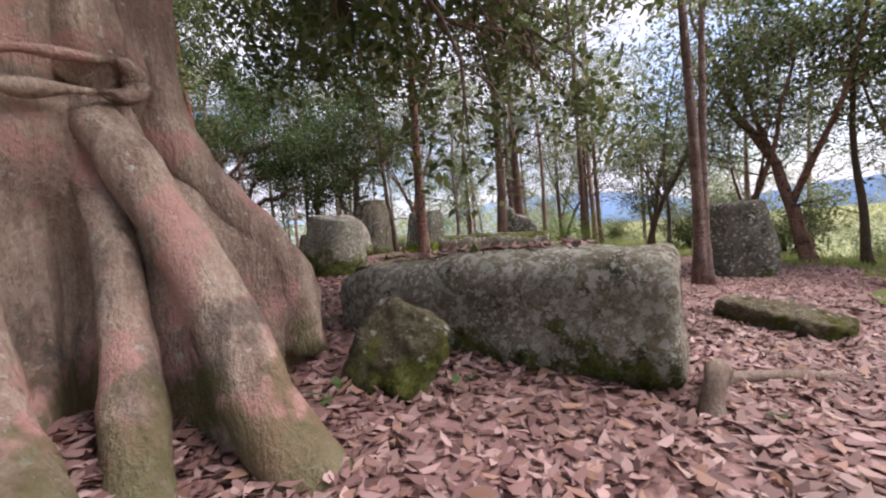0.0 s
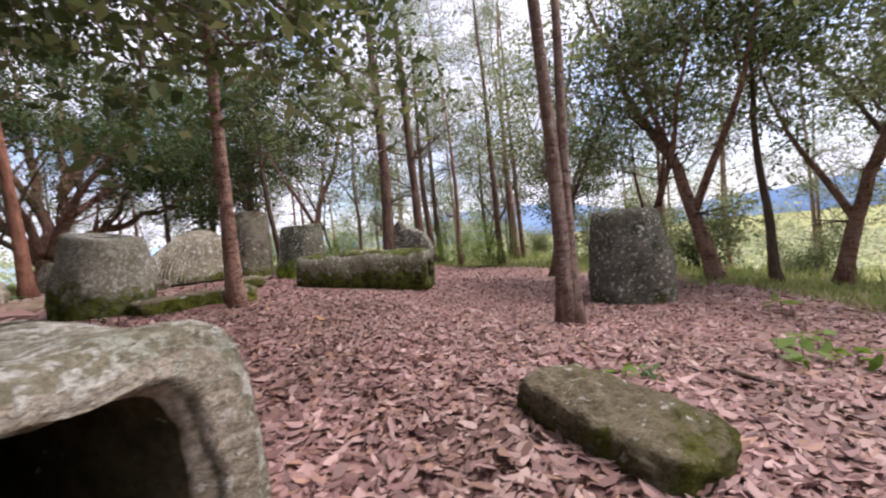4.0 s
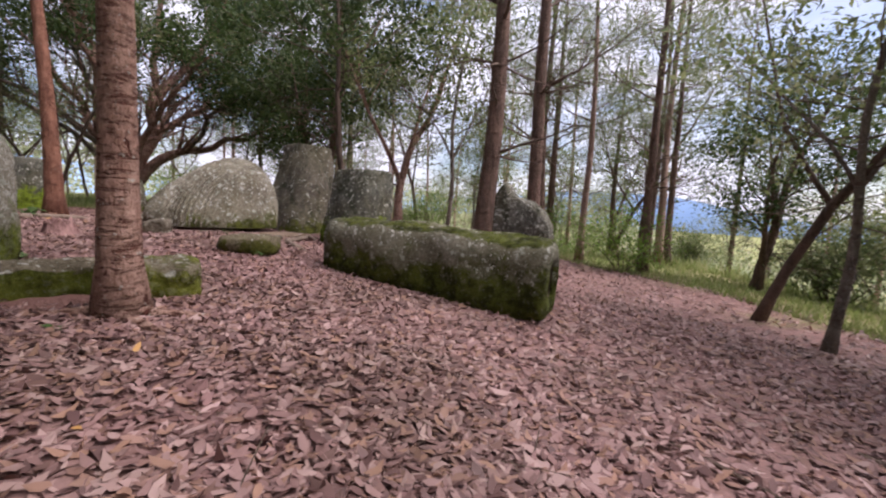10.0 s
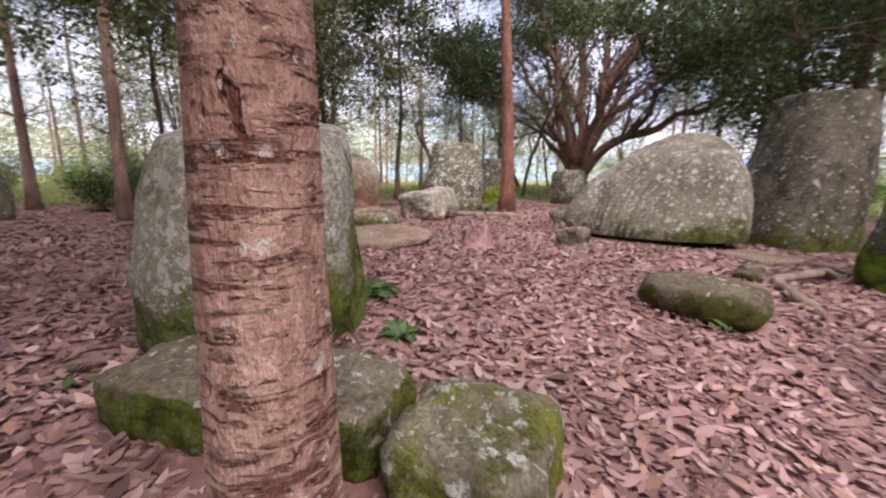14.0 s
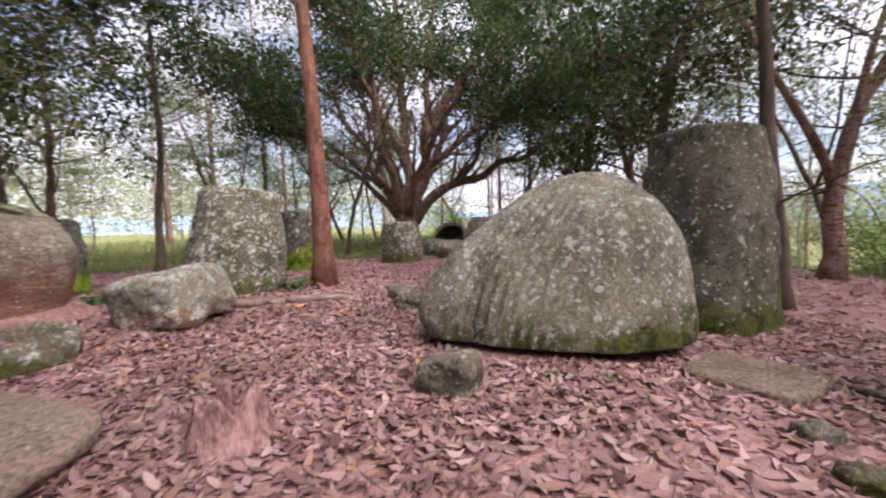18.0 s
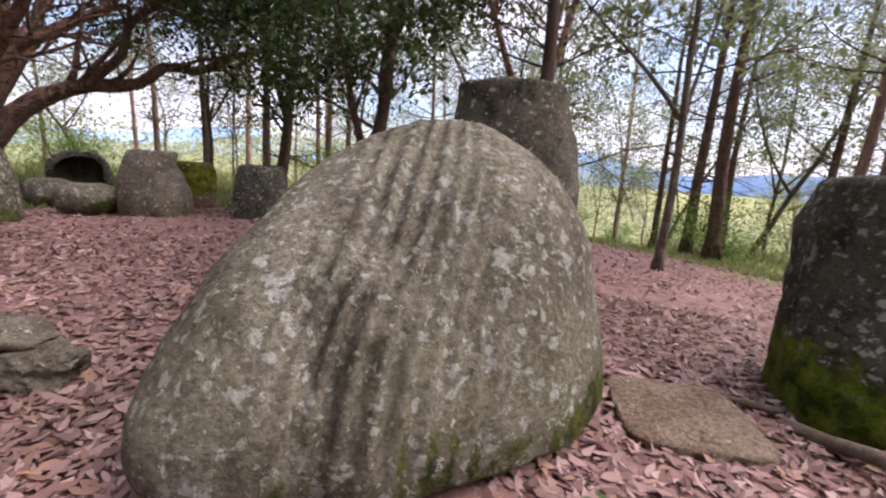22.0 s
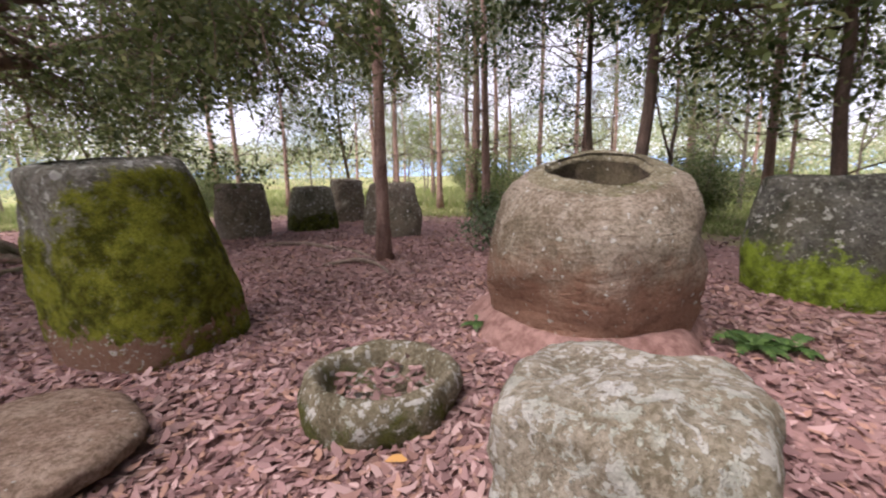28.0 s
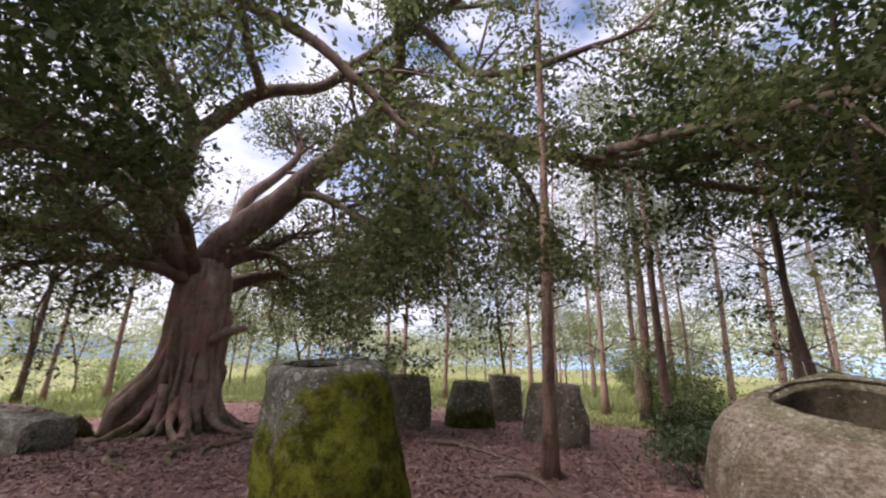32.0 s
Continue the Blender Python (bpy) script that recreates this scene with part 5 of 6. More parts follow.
# the low, many-limbed tree at the back of the clearing
def spreading_tree(x, y):
    rng = np.random.default_rng(83)
    g = gz(x, y)
    top = empty("spreading_tree", x, y, g)
    bm = bmesh.new()
    pts = spline([(0, 0, -0.25), (0.03, 0, 0.3), (0.0, 0.03, 0.8), (0.02, 0.05, 1.5), (0.0, 0.05, 2.5)], 4)
    tube(bm, pts, [0.95 - 0.32 * min(1, i / 6) - 0.015 * i for i in range(len(pts))], 20, 0.3, 4)
    part("trunk", bm, M_BARK_RED, top)
    tips = []
    # limbs as (across, away, up), seen along the line from the boulder
    ways = [
        ([(0.1, 0, 1.0), (0.15, 0, 2.4), (-0.1, 0.3, 4.2), (-0.2, 0.2, 6.4), (-0.6, 0.4, 8.6)], 0.36),
        ([(0.2, 0, 1.1), (0.7, -0.2, 2.5), (1.1, -0.4, 4.3), (1.3, -0.2, 6.4), (1.9, 0.2, 8.4)], 0.30),
        ([(0.35, 0, 0.8), (1.1, -0.3, 1.8), (2.2, -0.6, 2.35), (4.4, -1.0, 2.9), (6.4, -1.2, 3.5), (8.4, -1.2, 4.0)], 0.27),
        ([(0.3, 0.1, 1.3), (1.4, 0.5, 3.0), (3.0, 0.9, 3.9), (5.0, 1.2, 5.0), (7.0, 1.2, 6.0)], 0.21),
        ([(-0.2, 0, 0.9), (-0.8, -0.1, 2.0), (-1.5, -0.2, 3.2), (-2.9, -0.5, 4.6), (-4.6, -0.8, 5.8)], 0.22),
        ([(-0.3, 0.2, 0.9), (-1.2, 0.5, 1.9), (-2.6, 0.8, 2.9), (-4.2, 0.8, 3.6), (-5.8, 0.6, 4.4)], 0.15),
        ([(-0.2, -0.2, 1.2), (-0.7, -1.0, 2.8), (-1.2, -2.0, 4.6), (-1.9, -3.2, 6.2)], 0.22),
        ([(0.1, -0.3, 1.2), (0.6, -1.4, 2.6), (1.6, -2.8, 3.8), (2.8, -4.4, 4.8)], 0.20),
        ([(0, 0.3, 1.3), (-0.5, 1.4, 3.0), (-1.4, 2.6, 4.8), (-2.0, 4.2, 6.2)], 0.22),
        ([(0.1, 0.3, 1.2), (0.9, 1.6, 2.7), (2.2, 3.0, 4.2), (3.6, 4.4, 5.2)], 0.20),
        ([(-0.1, 0.0, 3.2), (-1.2, -0.5, 4.8), (-2.4, -1.1, 6.4), (-3.8, -1.4, 7.6)], 0.16),
        ([(0.9, -0.3, 3.6), (2.2, -0.9, 5.0), (3.8, -1.6, 6.4), (5.2, -2.0, 7.2)], 0.16),
        ([(-1.0, -0.1, 2.3), (-2.6, -1.0, 3.2), (-4.4, -2.0, 3.8), (-6.2, -2.8, 4.4)], 0.12),
        ([(2.2, -0.6, 2.35), (3.2, -1.8, 3.3), (4.6, -2.8, 4.3), (6.2, -3.4, 5.0)], 0.12),
        ([(1.4, 0.5, 3.0), (2.0, 1.2, 4.8), (3.2, 1.6, 6.4), (4.4, 1.8, 7.6)], 0.13),
        ([(-0.8, -0.1, 2.0), (-1.2, 0.4, 3.8), (-2.0, 0.8, 5.6), (-2.6, 0.8, 7.4)], 0.13),
    ]
    for ctrl, r0 in ways:
        pts = spline([(0.745 * u - 0.67 * w, 0.67 * u + 0.745 * w, 0.5 + (z if z < 2.4 else 2.4 + 1.55 * (z - 2.4))) for u, w, z in ctrl], 6)
        pts = [p + Vector((noise.noise(p * 0.8), noise.noise(p * 0.8 + Vector((5, 0, 0))), noise.noise(p * 0.8 + Vector((0, 7, 0))))) * 0.3 * min(1, i / 6) for i, p in enumerate(pts)]
        rad = [r0 * (1 - 0.84 * (i / (len(pts) - 1)) ** 0.85) + 0.015 for i in range(len(pts))]
        bm = bmesh.new()
        limb_with_twigs(bm, rng, pts, rad, 12, 2.6, tips, 9, 2, 0.06, 0.9, 0.3)
        part("limb", bm, M_BARK_RED if r0 > 0.15 else M_BARK_GREY, top)
    hi = [p for p in tips if p.z > 4.8 and (math.hypot(p.x, p.y) > 4.2 or p.z > 7.6)]
    co = clothe(rng, spread_out(hi, 0.55, 2), 42, 0.36, 0.16, 0.5, 0.6)
    tagged(quads("crown", co, len(co) // 4, M_LEAF_DARK, top), kind="stuff")
    tagged(top, "low spreading tree with many bare red limbs under a dark crown", "tree")


spreading_tree(-14.4, 25.2)

# single trees beside the path
T_RED = slender_tree("red_trunk_tree", 101, 9.5, 0.16, M_BARK_RED, M_LEAF_DARK, "straight tree with scarred reddish bark", first=0.40, limbs=26, limb_len=3.2, per=36, size=0.17, ratio=0.48, bend=0.012, dead=0)
T_RED2 = slender_tree("red_trunk_tree", 102, 12.0, 0.225, M_BARK_ORANGE, M_LEAF_DARK, "straight tree with smooth orange-red bark", first=0.45, limbs=30, limb_len=3.6, per=40, size=0.17, ratio=0.48, bend=0.012, dead=0)
T_GREY = slender_tree("twin_trunk_tree", 103, 11.0, 0.122, M_BARK_TWIN, M_LEAF_MID, "spotted tree with two trunks grown together", first=0.55, limbs=10, limb_len=1.8, per=18, bend=0.012, dead=0)
T_POLE = slender_tree("thin_pole_tree", 104, 16.0, 0.125, M_BARK_PINK, M_LEAF_FIG, "very thin straight tree with a bare trunk", first=0.88, limbs=7, limb_len=1.2, per=16, bend=0.008)
T_PINE_A = slender_tree("pine_tree", 105, 14.0, 0.22, M_BARK_PINE, M_LEAF_PINE, "tall pine with dark bark and sparse needles", first=0.32, limbs=24, limb_len=2.4, per=15, size=0.26, ratio=0.12, bend=0.02, dead=8)
T_PINE_B = slender_tree("pine_tree", 106, 16.0, 0.17, M_BARK_PINE, M_LEAF_PINE, "tall slender pine with sparse needles", first=0.28, limbs=26, limb_len=2.0, per=14, size=0.26, ratio=0.12, bend=0.03, dead=10)
T_PINE_C = slender_tree("pine_tree", 107, 15.0, 0.155, M_BARK_PINK, M_LEAF_PINE, "tall pine with pinkish bark and sparse needles", first=0.30, limbs=24, limb_len=2.3, per=14, size=0.26, ratio=0.12, bend=0.02, dead=8)
T_THIN_A = slender_tree("forest_tree", 108, 10.0, 0.10, M_BARK_DARK, M_LEAF_MID, "thin dark-stemmed forest tree", first=0.3, limbs=18, limb_len=1.7, per=12, size=0.15, bend=0.07, forks=1)
T_THIN_B = slender_tree("forest_tree", 109, 8.0, 0.08, M_BARK_GREY, M_LEAF_MID, "thin crooked forest tree", first=0.3, limbs=16, limb_len=1.5, per=12, size=0.15, bend=0.1, forks=2)
T_BROAD = slender_tree("broadleaf_tree", 110, 8.0, 0.2, M_BARK_PINE, M_LEAF_DARK, "dark-leaved tree with a dense hanging crown", first=0.24, limbs=20, limb_len=2.8, per=30, size=0.15, ratio=0.5, bend=0.08, clump=0.34, forks=2)
T_OAK = slender_tree("broadleaf_tree", 111, 9.0, 0.17, M_BARK_RED, M_LEAF_MID, "crooked reddish tree with an open crown", first=0.35, limbs=16, limb_len=2.4, per=18, size=0.15, ratio=0.5, bend=0.14, forks=2)
T_HANG = slender_tree("broadleaf_tree", 112, 8.5, 0.13, M_BARK_DARK, M_LEAF_DARK, "dark-leaved tree with a high hanging crown", first=0.46, limbs=22, limb_len=3.0, per=28, size=0.16, ratio=0.5, bend=0.06)
S_BRIGHT = shrub("shrub", 121, 1.9, M_LEAF_BRIGHT, "bright green shrub at the clearing's edge")
S_DARK = shrub("shrub", 122, 1.3, M_LEAF_DARK, "low dark-leaved shrub among the leaves")
S_PALE = shrub("shrub", 124, 1.15, M_LEAF_SHRUB, "sparse grey-green shrub at the clearing's edge", 9, 0.10, 8)
S_MID = shrub("shrub", 123, 2.4, M_LEAF_MID, "tall bushy undergrowth between the trees", 30, 0.12, 12)

put_tree(T_RED, -0.23, 10.03, 0)
put_tree(T_RED2, -9.22, 17.27, 120)
put_tree(T_GREY, 4.88, 7.42, 0)
put_tree(T_GREY, 5.01, 7.37, 150, 0.82)
put_tree(T_POLE, -9.8, 8.0, 0)
put_tree(T_PINE_A, 2.6, 15.3, 0)
put_tree(T_PINE_B, 3.85, 17.6, 40, 1.15)
for tree, x, y, rz, s in [
        (T_OAK, 9.4, 12.2, 0, 0.72), (T_THIN_B, 7.7, 13.3, 0, 1.0), (T_THIN_A, -15.0, 22.4, 0, 0.9), (T_OAK, 10.2, 10.8, 200, 1.1), (T_THIN_A, 8.7, 27.4, 0, 1.1), (T_PINE_B, 10.3, 24.8, 90, 0.9),
        (T_BROAD, 10.6, 19.6, 0, 0.8), (T_PINE_B, 10.2, 26.5, 200, 0.9), (T_PINE_A, 9.5, 29.6, 80, 0.8), (T_THIN_A, 15.8, 9.9, 30, 1.0),
        (T_THIN_B, 16.3, 9.2, 80, 1.1), (T_PINE_A, 5.1, 24.8, 120, 0.95), (T_PINE_C, 6.2, 22.4, 10, 0.9), (T_PINE_B, 6.0, 29.0, 0, 0.8),
        (T_THIN_B, 3.0, 32.6, 160, 1.1), (T_THIN_A, -0.6, 26.6, 130, 1.0), (T_PINE_C, -15.6, 35.2, 0, 1.0), (T_PINE_B, -13.0, 34.3, 60, 1.0),
        (T_OAK, -21.4, 14.6, 90, 1.0), (T_OAK, -19.5, 20.1, 300, 0.8), (T_PINE_C, -19.1, 11.0, 50, 0.9), (T_PINE_C, -19.8, -2.2, 30, 1.0),
        (T_PINE_C, -19.5, 0.2, 130, 0.9), (T_PINE_C, -22.4, 0.2, 230, 1.0), (T_PINE_C, -25.2, 0.4, 330, 0.95), (T_PINE_A, -17.6, 0.9, 140, 1.0),
        (T_PINE_C, -14.9, 5.0, 75, 0.95), (T_THIN_A, 7.9, 15.2, 310, 1.0), (T_PINE_B, 7.8, 20.6, 140, 0.95), (T_THIN_B, -9.9, 27.4, 0, 1.0),
        (T_PINE_A, 5.8, 26.8, 190, 0.9), (T_THIN_A, 8.0, -5.6, 0, 1.1), (T_PINE_B, -22.8, 26.4, 20, 0.9), (T_THIN_A, -20.3, 26.5, 250, 1.0),
        (T_THIN_B, 1.3, 21.6, 40, 1.25), (T_BROAD, -5.0, 25.4, 0, 1.2), (T_OAK, -1.0, 23.6, 140, 1.2), (T_BROAD, -8.2, 29.0, 70, 1.2), (T_PINE_B, -6.5, 33.4, 300, 0.9), (T_THIN_A, -18.8, 8.4, 200, 0.9),
        (T_PINE_C, -17.8, 6.4, 150, 0.9), (T_HANG, -13.2, 10.9, 40, 1.1), (T_HANG, -15.8, 8.4, 160, 0.95), (T_HANG, -15.6, 16.2, 250, 1.0), (T_HANG, -1.8, 19.9, 90, 1.05), (T_HANG, -15.0, 13.3, 200, 1.0), (T_OAK, 12.3, 9.8, 20, 0.95), (T_HANG, 11.6, 10.6, 310, 0.95), (T_THIN_A, 13.6, 8.6, 75, 0.95)]:
    put_tree(tree, x, y, rz, s)
rng = np.random.default_rng(202)
for _ in range(14):
    x, y = rng.uniform(14, 30), rng.uniform(-4, 26)
    put_tree((T_THIN_A, T_THIN_B, T_OAK, T_THIN_A, T_PINE_B, T_THIN_B)[int(rng.integers(0, 6))], x, y, rng.uniform(0, 360), rng.uniform(0.8, 1.15))
rng = np.random.default_rng(201)
kinds = [T_PINE_C, T_PINE_B, T_PINE_C, T_THIN_B, T_THIN_B, T_PINE_C, T_THIN_A, T_THIN_B, T_PINE_C]
placed = []
for _ in range(2600):
    a, d = rng.uniform(0, 2 * math.pi), rng.uniform(17, 46)
    x, y = -4 + d * math.cos(a), 11 + d * 1.05 * math.sin(a)
    if any((x - px) ** 2 + (y - py) ** 2 < 5.5 for px, py in placed) or len(placed) > 165:
        continue
    placed.append((x, y))
    put_tree(kinds[int(rng.integers(0, len(kinds)))], x, y, rng.uniform(0, 360), rng.uniform(0.75, 1.15))
for _ in range(46):
    a, d = rng.uniform(0, 2 * math.pi), rng.uniform(16.5, 40)
    x, y = -4 + d * math.cos(a), 11 + d * math.sin(a)
    k = int(rng.integers(0, 3))
    put_tree((S_BRIGHT, S_MID, S_MID)[k], x, y, rng.uniform(0, 360), rng.uniform(0.6, 1.3))
for s, x, y, k in [(S_BRIGHT, 7.2, 20.8, 1.0), (S_BRIGHT, 0.3, 26.3, 1.0), (S_BRIGHT, 5.6, 25.5, 1.0), (S_DARK, -13.0, 10.4, 1.0), (S_DARK, -13.6, 7.0, 0.9), (S_DARK, -14.3, 8.5, 1.0), (S_PALE, -11.9, 9.0, 1.0), (S_PALE, -12.7, 9.7, 0.8)]:
    put_tree(s, x, y, 40 * k + 13 * x, k)
for o in (T_RED, T_RED2, T_HANG, T_GREY, T_POLE, T_PINE_A, T_PINE_B, T_PINE_C, T_THIN_A, T_THIN_B, T_BROAD, T_OAK, S_BRIGHT, S_DARK, S_PALE, S_MID):
    drop_thing(o)


# ---- fallen leaves and grass ----
def fallen_leaves(name, n, cx, cy, rx, ry, size, seed, heap=0.0):
    rng = np.random.default_rng(seed)
    a, d = rng.uniform(0, 2 * np.pi, n), np.sqrt(rng.uniform(0, 1, n))
    x, y = cx + rx * d * np.cos(a), cy + ry * d * np.sin(a)
    bare = 0.5 + 0.25 * np.sin(1.9 * x + 2.2 * np.sin(1.1 * y)) + 0.25 * np.sin(2.3 * y + 1.7 * np.sin(1.4 * x + 1.0))
    keep = rng.uniform(0, 1, n) > 0.4 * smooth(0.5, 0.95, bare)
    x, y, d = x[keep], y[keep], d[keep]
    n = len(x)
    z = ground_z(x, y) + rng.uniform(0.004, 0.04, n) * size / 0.12 + heap * (1 - d * d)
    c = np.stack([x, y, z], 1)
    co = curled_leaves(rng, c, size, 0.4, 0.74)
    ob = quads(name, co, n, M_LITTER)
    return tagged(ob, "dry brown and pinkish fallen leaves covering the ground", "leaf litter", kind="stuff")


fallen_leaves("leaf_litter", 32000, 1.6, 2.8, 5.0, 5.2, 0.125, 301)
fallen_leaves("leaf_litter", 42000, 3.8, 8.6, 6.0, 6.0, 0.098, 302)
fallen_leaves("leaf_litter", 38000, -3.0, 14.0, 5.6, 5.5, 0.102, 303)
fallen_leaves("leaf_litter", 36000, -8.5, 15.4, 5.6, 6.0, 0.095, 304)
fallen_leaves("leaf_litter", 26000, -7.4, 8.4, 5.8, 5.6, 0.10, 305)
fallen_leaves("leaf_litter", 12000, 1.6, 8.6, 2.2, 2.0, 0.10, 307)
fallen_leaves("leaf_litter", 1500, -1.66, 1.86, 0.55, 0.55, 0.125, 308, 0.22)
fallen_leaves("leaf_litter", 60000, -4.0, 11.0, 14.0, 15.4, 0.12, 306)


def meadow(n, r0, r1, seed, size):
    rng = np.random.default_rng(seed)
    a, d = rng.uniform(0, 2 * np.pi, n), r0 + (r1 - r0) * rng.uniform(0, 1, n) ** 1.4
    x, y = -4 + 14.0 * d * np.cos(a), 11 + 15.5 * d * np.sin(a)
    h = size * rng.uniform(0.4, 1.3, n)
    lx, ly = rng.normal(0, 0.35, n) * h, rng.normal(0, 0.35, n) * h
    z = ground_z(x, y) - 0.03
    w = 0.02 + 0.012 * d
    b = rng.uniform(0, np.pi, n)
    p0 = np.stack([x - w * np.cos(b), y - w * np.sin(b), z], 1)
    p1 = np.stack([x + w * np.cos(b), y + w * np.sin(b), z], 1)
    p2 = np.stack([x + lx, y + ly, z + h], 1)
    co = np.stack([p0, p1, p2], 1).reshape(-1, 3)
    tagged(quads("grass", co, n, M_GRASS), "rough green and straw-coloured grass round the clearing", "grass", kind="stuff")


meadow(80000, 0.98, 1.6, 311, 0.17)
meadow(60000, 1.3, 3.2, 312, 0.5)


def far_woods(n, seed, near=48, tall=4.5):
    rng = np.random.default_rng(seed)
    a, d = rng.uniform(0, 2 * np.pi, n), rng.uniform(near, 150, n)
    x, y = -4 + d * np.cos(a), 11 + d * np.sin(a)
    top = tall + 3.0 * np.sin(5 * a + 1) + 2.0 * np.sin(11 * a) + 0.02 * d
    z = ground_z(x, y) + np.maximum(1.0, top) * rng.uniform(0, 1, n) ** 0.7
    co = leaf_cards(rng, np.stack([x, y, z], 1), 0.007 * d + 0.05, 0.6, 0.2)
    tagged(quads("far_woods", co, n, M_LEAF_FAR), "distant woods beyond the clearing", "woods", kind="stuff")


far_woods(150000, 321, 50, 10.0)


# ---- roots, stump, small plants and twigs ----
def root(ctrl, r0, r1, label, name="root", seed=1.0, material=None, over=0.02):
    """A root or fallen branch along the ground. ctrl: x, y and height over the ground."""
    pts = spline([(x, y, gz(x, y) + h) for x, y, h in ctrl], 7)
    n = len(pts) - 1
    o = pts[0].copy()
    o.z = gz(o.x, o.y)
    pts = [p - o + Vector((0.03 * noise.noise(p * 3.0), 0.03 * noise.noise(p * 3.0 + Vector((4, 0, 0))), 0.0)) for p in pts]
    bm = bmesh.new()
    tube(bm, pts, [r0 + (r1 - r0) * i / n for i in range(n + 1)], 10, 0.4, seed)
    ob = link(name, bm, material or M_ROOT)
    ob.matrix_basis = pose(*o)
    return tagged(ob, label, "root" if name == "root" else "branch")


root([(-8.7, 14.8, -0.02), (-8.35, 14.88, 0.12), (-8.1, 15.06, 0.08), (-7.78, 15.74, 0.075), (-7.55, 16.2, 0.07), (-7.32, 16.7, -0.01)], 0.085, 0.045, "long pale root lying across the leaves", seed=2)
root([(-1.22, 16.35, -0.03), (-1.24, 16.05, 0.03), (-1.22, 15.85, 0.10), (-1.20, 15.66, 0.13), (-1.34, 15.35, 0.06), (-1.38, 15.10, 0.05), (-1.22, 14.86, 0.05), (-0.95, 14.6, 0.04), (-0.6, 14.35, -0.02)], 0.055, 0.05, "thick pale root arching out of the ground", seed=3)
root([(1.62, 2.42, -0.05), (1.70, 2.52, 0.22), (1.86, 2.70, 0.20), (2.05, 2.92, 0.05), (2.5, 3.0, 0.05), (3.1, 3.05, 0.02)], 0.09, 0.045, "mossy root rising by the lying jar's mouth", seed=4)
root([(-1.05, 16.5, -0.03), (-1.2, 16.35, 0.05), (-1.42, 16.45, 0.05), (-1.55, 16.75, -0.02)], 0.035, 0.025, "short gnarled root looping over the ground", seed=5)
boulder("stone", -1.57, 14.93, (0.13, 0.10, 0.07), M_SLAB_MOSS, "small mossy stone beside the arching root", "stone", 49, rz=20, sq=3.0, rough=0.3, lift=0.05, sub=4)
boulder("stone", -1.73, 15.36, (0.12, 0.09, 0.06), M_ROCK, "small angular brown stone beside the arching root", "stone", 52, rz=40, sq=4.0, rough=0.25, lift=0.03, sub=4)
root([(-0.15, 10.0, 0.04), (0.2, 10.1, 0.04), (0.5, 10.3, 0.0)], 0.06, 0.03, "short root at the red trunk's foot", seed=7, material=M_BARK_RED)
root([(-0.18, 9.92, 0.05), (0.12, 9.8, 0.03), (0.5, 9.7, -0.01)], 0.05, 0.025, "short root at the red trunk's foot", seed=8, material=M_BARK_RED)
root([(-0.32, 9.95, 0.05), (-0.5, 9.75, 0.03), (-0.75, 9.5, -0.01)], 0.05, 0.025, "short root at the red trunk's foot", seed=8.5, material=M_BARK_RED)
root([(5.5, 10.2, -0.01), (5.75, 9.7, 0.03), (5.85, 9.2, 0.03), (6.0, 8.8, 0.0)], 0.03, 0.02, "thin dead branch on the leaves", "fallen_branch", 9, M_BARK_DARK)
root([(5.2, 5.5, 0.0), (5.35, 5.1, 0.05), (5.42, 4.6, 0.04), (5.6, 4.2, 0.0)], 0.025, 0.015, "thin dead branch on the leaves", "fallen_branch", 10, M_BARK_DARK)
root([(5.9, 4.9, 0.0), (6.1, 4.5, 0.05), (6.0, 4.1, 0.02)], 0.03, 0.02, "thin dead branch on the leaves", "fallen_branch", 11, M_BARK_DARK)
root([(-9.05, 17.0, 0.06), (-8.7, 16.85, 0.05), (-8.5, 16.7, -0.02)], 0.06, 0.03, "short root at the orange trunk's foot", seed=12, material=M_BARK_ORANGE)
root([(-8.65, 7.86, -0.01), (-9.0, 7.95, 0.06), (-9.3, 8.05, 0.07), (-9.45, 8.4, 0.05), (-9.42, 9.0, -0.02)], 0.05, 0.035, "root creeping from the thin tree", seed=13)
root([(-8.1, 4.85, -0.02), (-8.5, 5.3, 0.05), (-9.0, 5.9, 0.05), (-9.5, 6.9, 0.03), (-9.7, 7.7, 0.0)], 0.05, 0.04, "root creeping from the thin tree", seed=13.5)
root([(-3.0, 14.2, 0.0), (-3.3, 14.0, 0.03), (-3.45, 13.7, 0.0)], 0.02, 0.012, "small stick on the leaves", "fallen_branch", 14)
root([(-6.6, 17.3, 0.0), (-6.1, 17.2, 0.03), (-5.7, 17.0, 0.0)], 0.02, 0.012, "small stick on the leaves", "fallen_branch", 15, M_BARK_DARK)
root([(4.0, 9.8, 0.0), (4.3, 9.4, 0.03), (4.6, 9.2, 0.0)], 0.018, 0.01, "small stick on the leaves", "fallen_branch", 16, M_BARK_DARK)
for i, (x, y, a) in enumerate([(-5.2, 3.8, 0.4), (-4.2, 4.6, 1.1), (-3.4, 5.2, 1.5), (-2.2, 5.4, 1.9)]):
    root([(x, y, 0.04), (x + 0.9 * math.cos(a), y + 0.9 * math.sin(a), 0.06), (x + 1.8 * math.cos(a + 0.3), y + 1.8 * math.sin(a + 0.3), -0.02)], 0.07, 0.03, "fig root creeping over the ground", seed=20 + i, material=M_BARK_FIG)


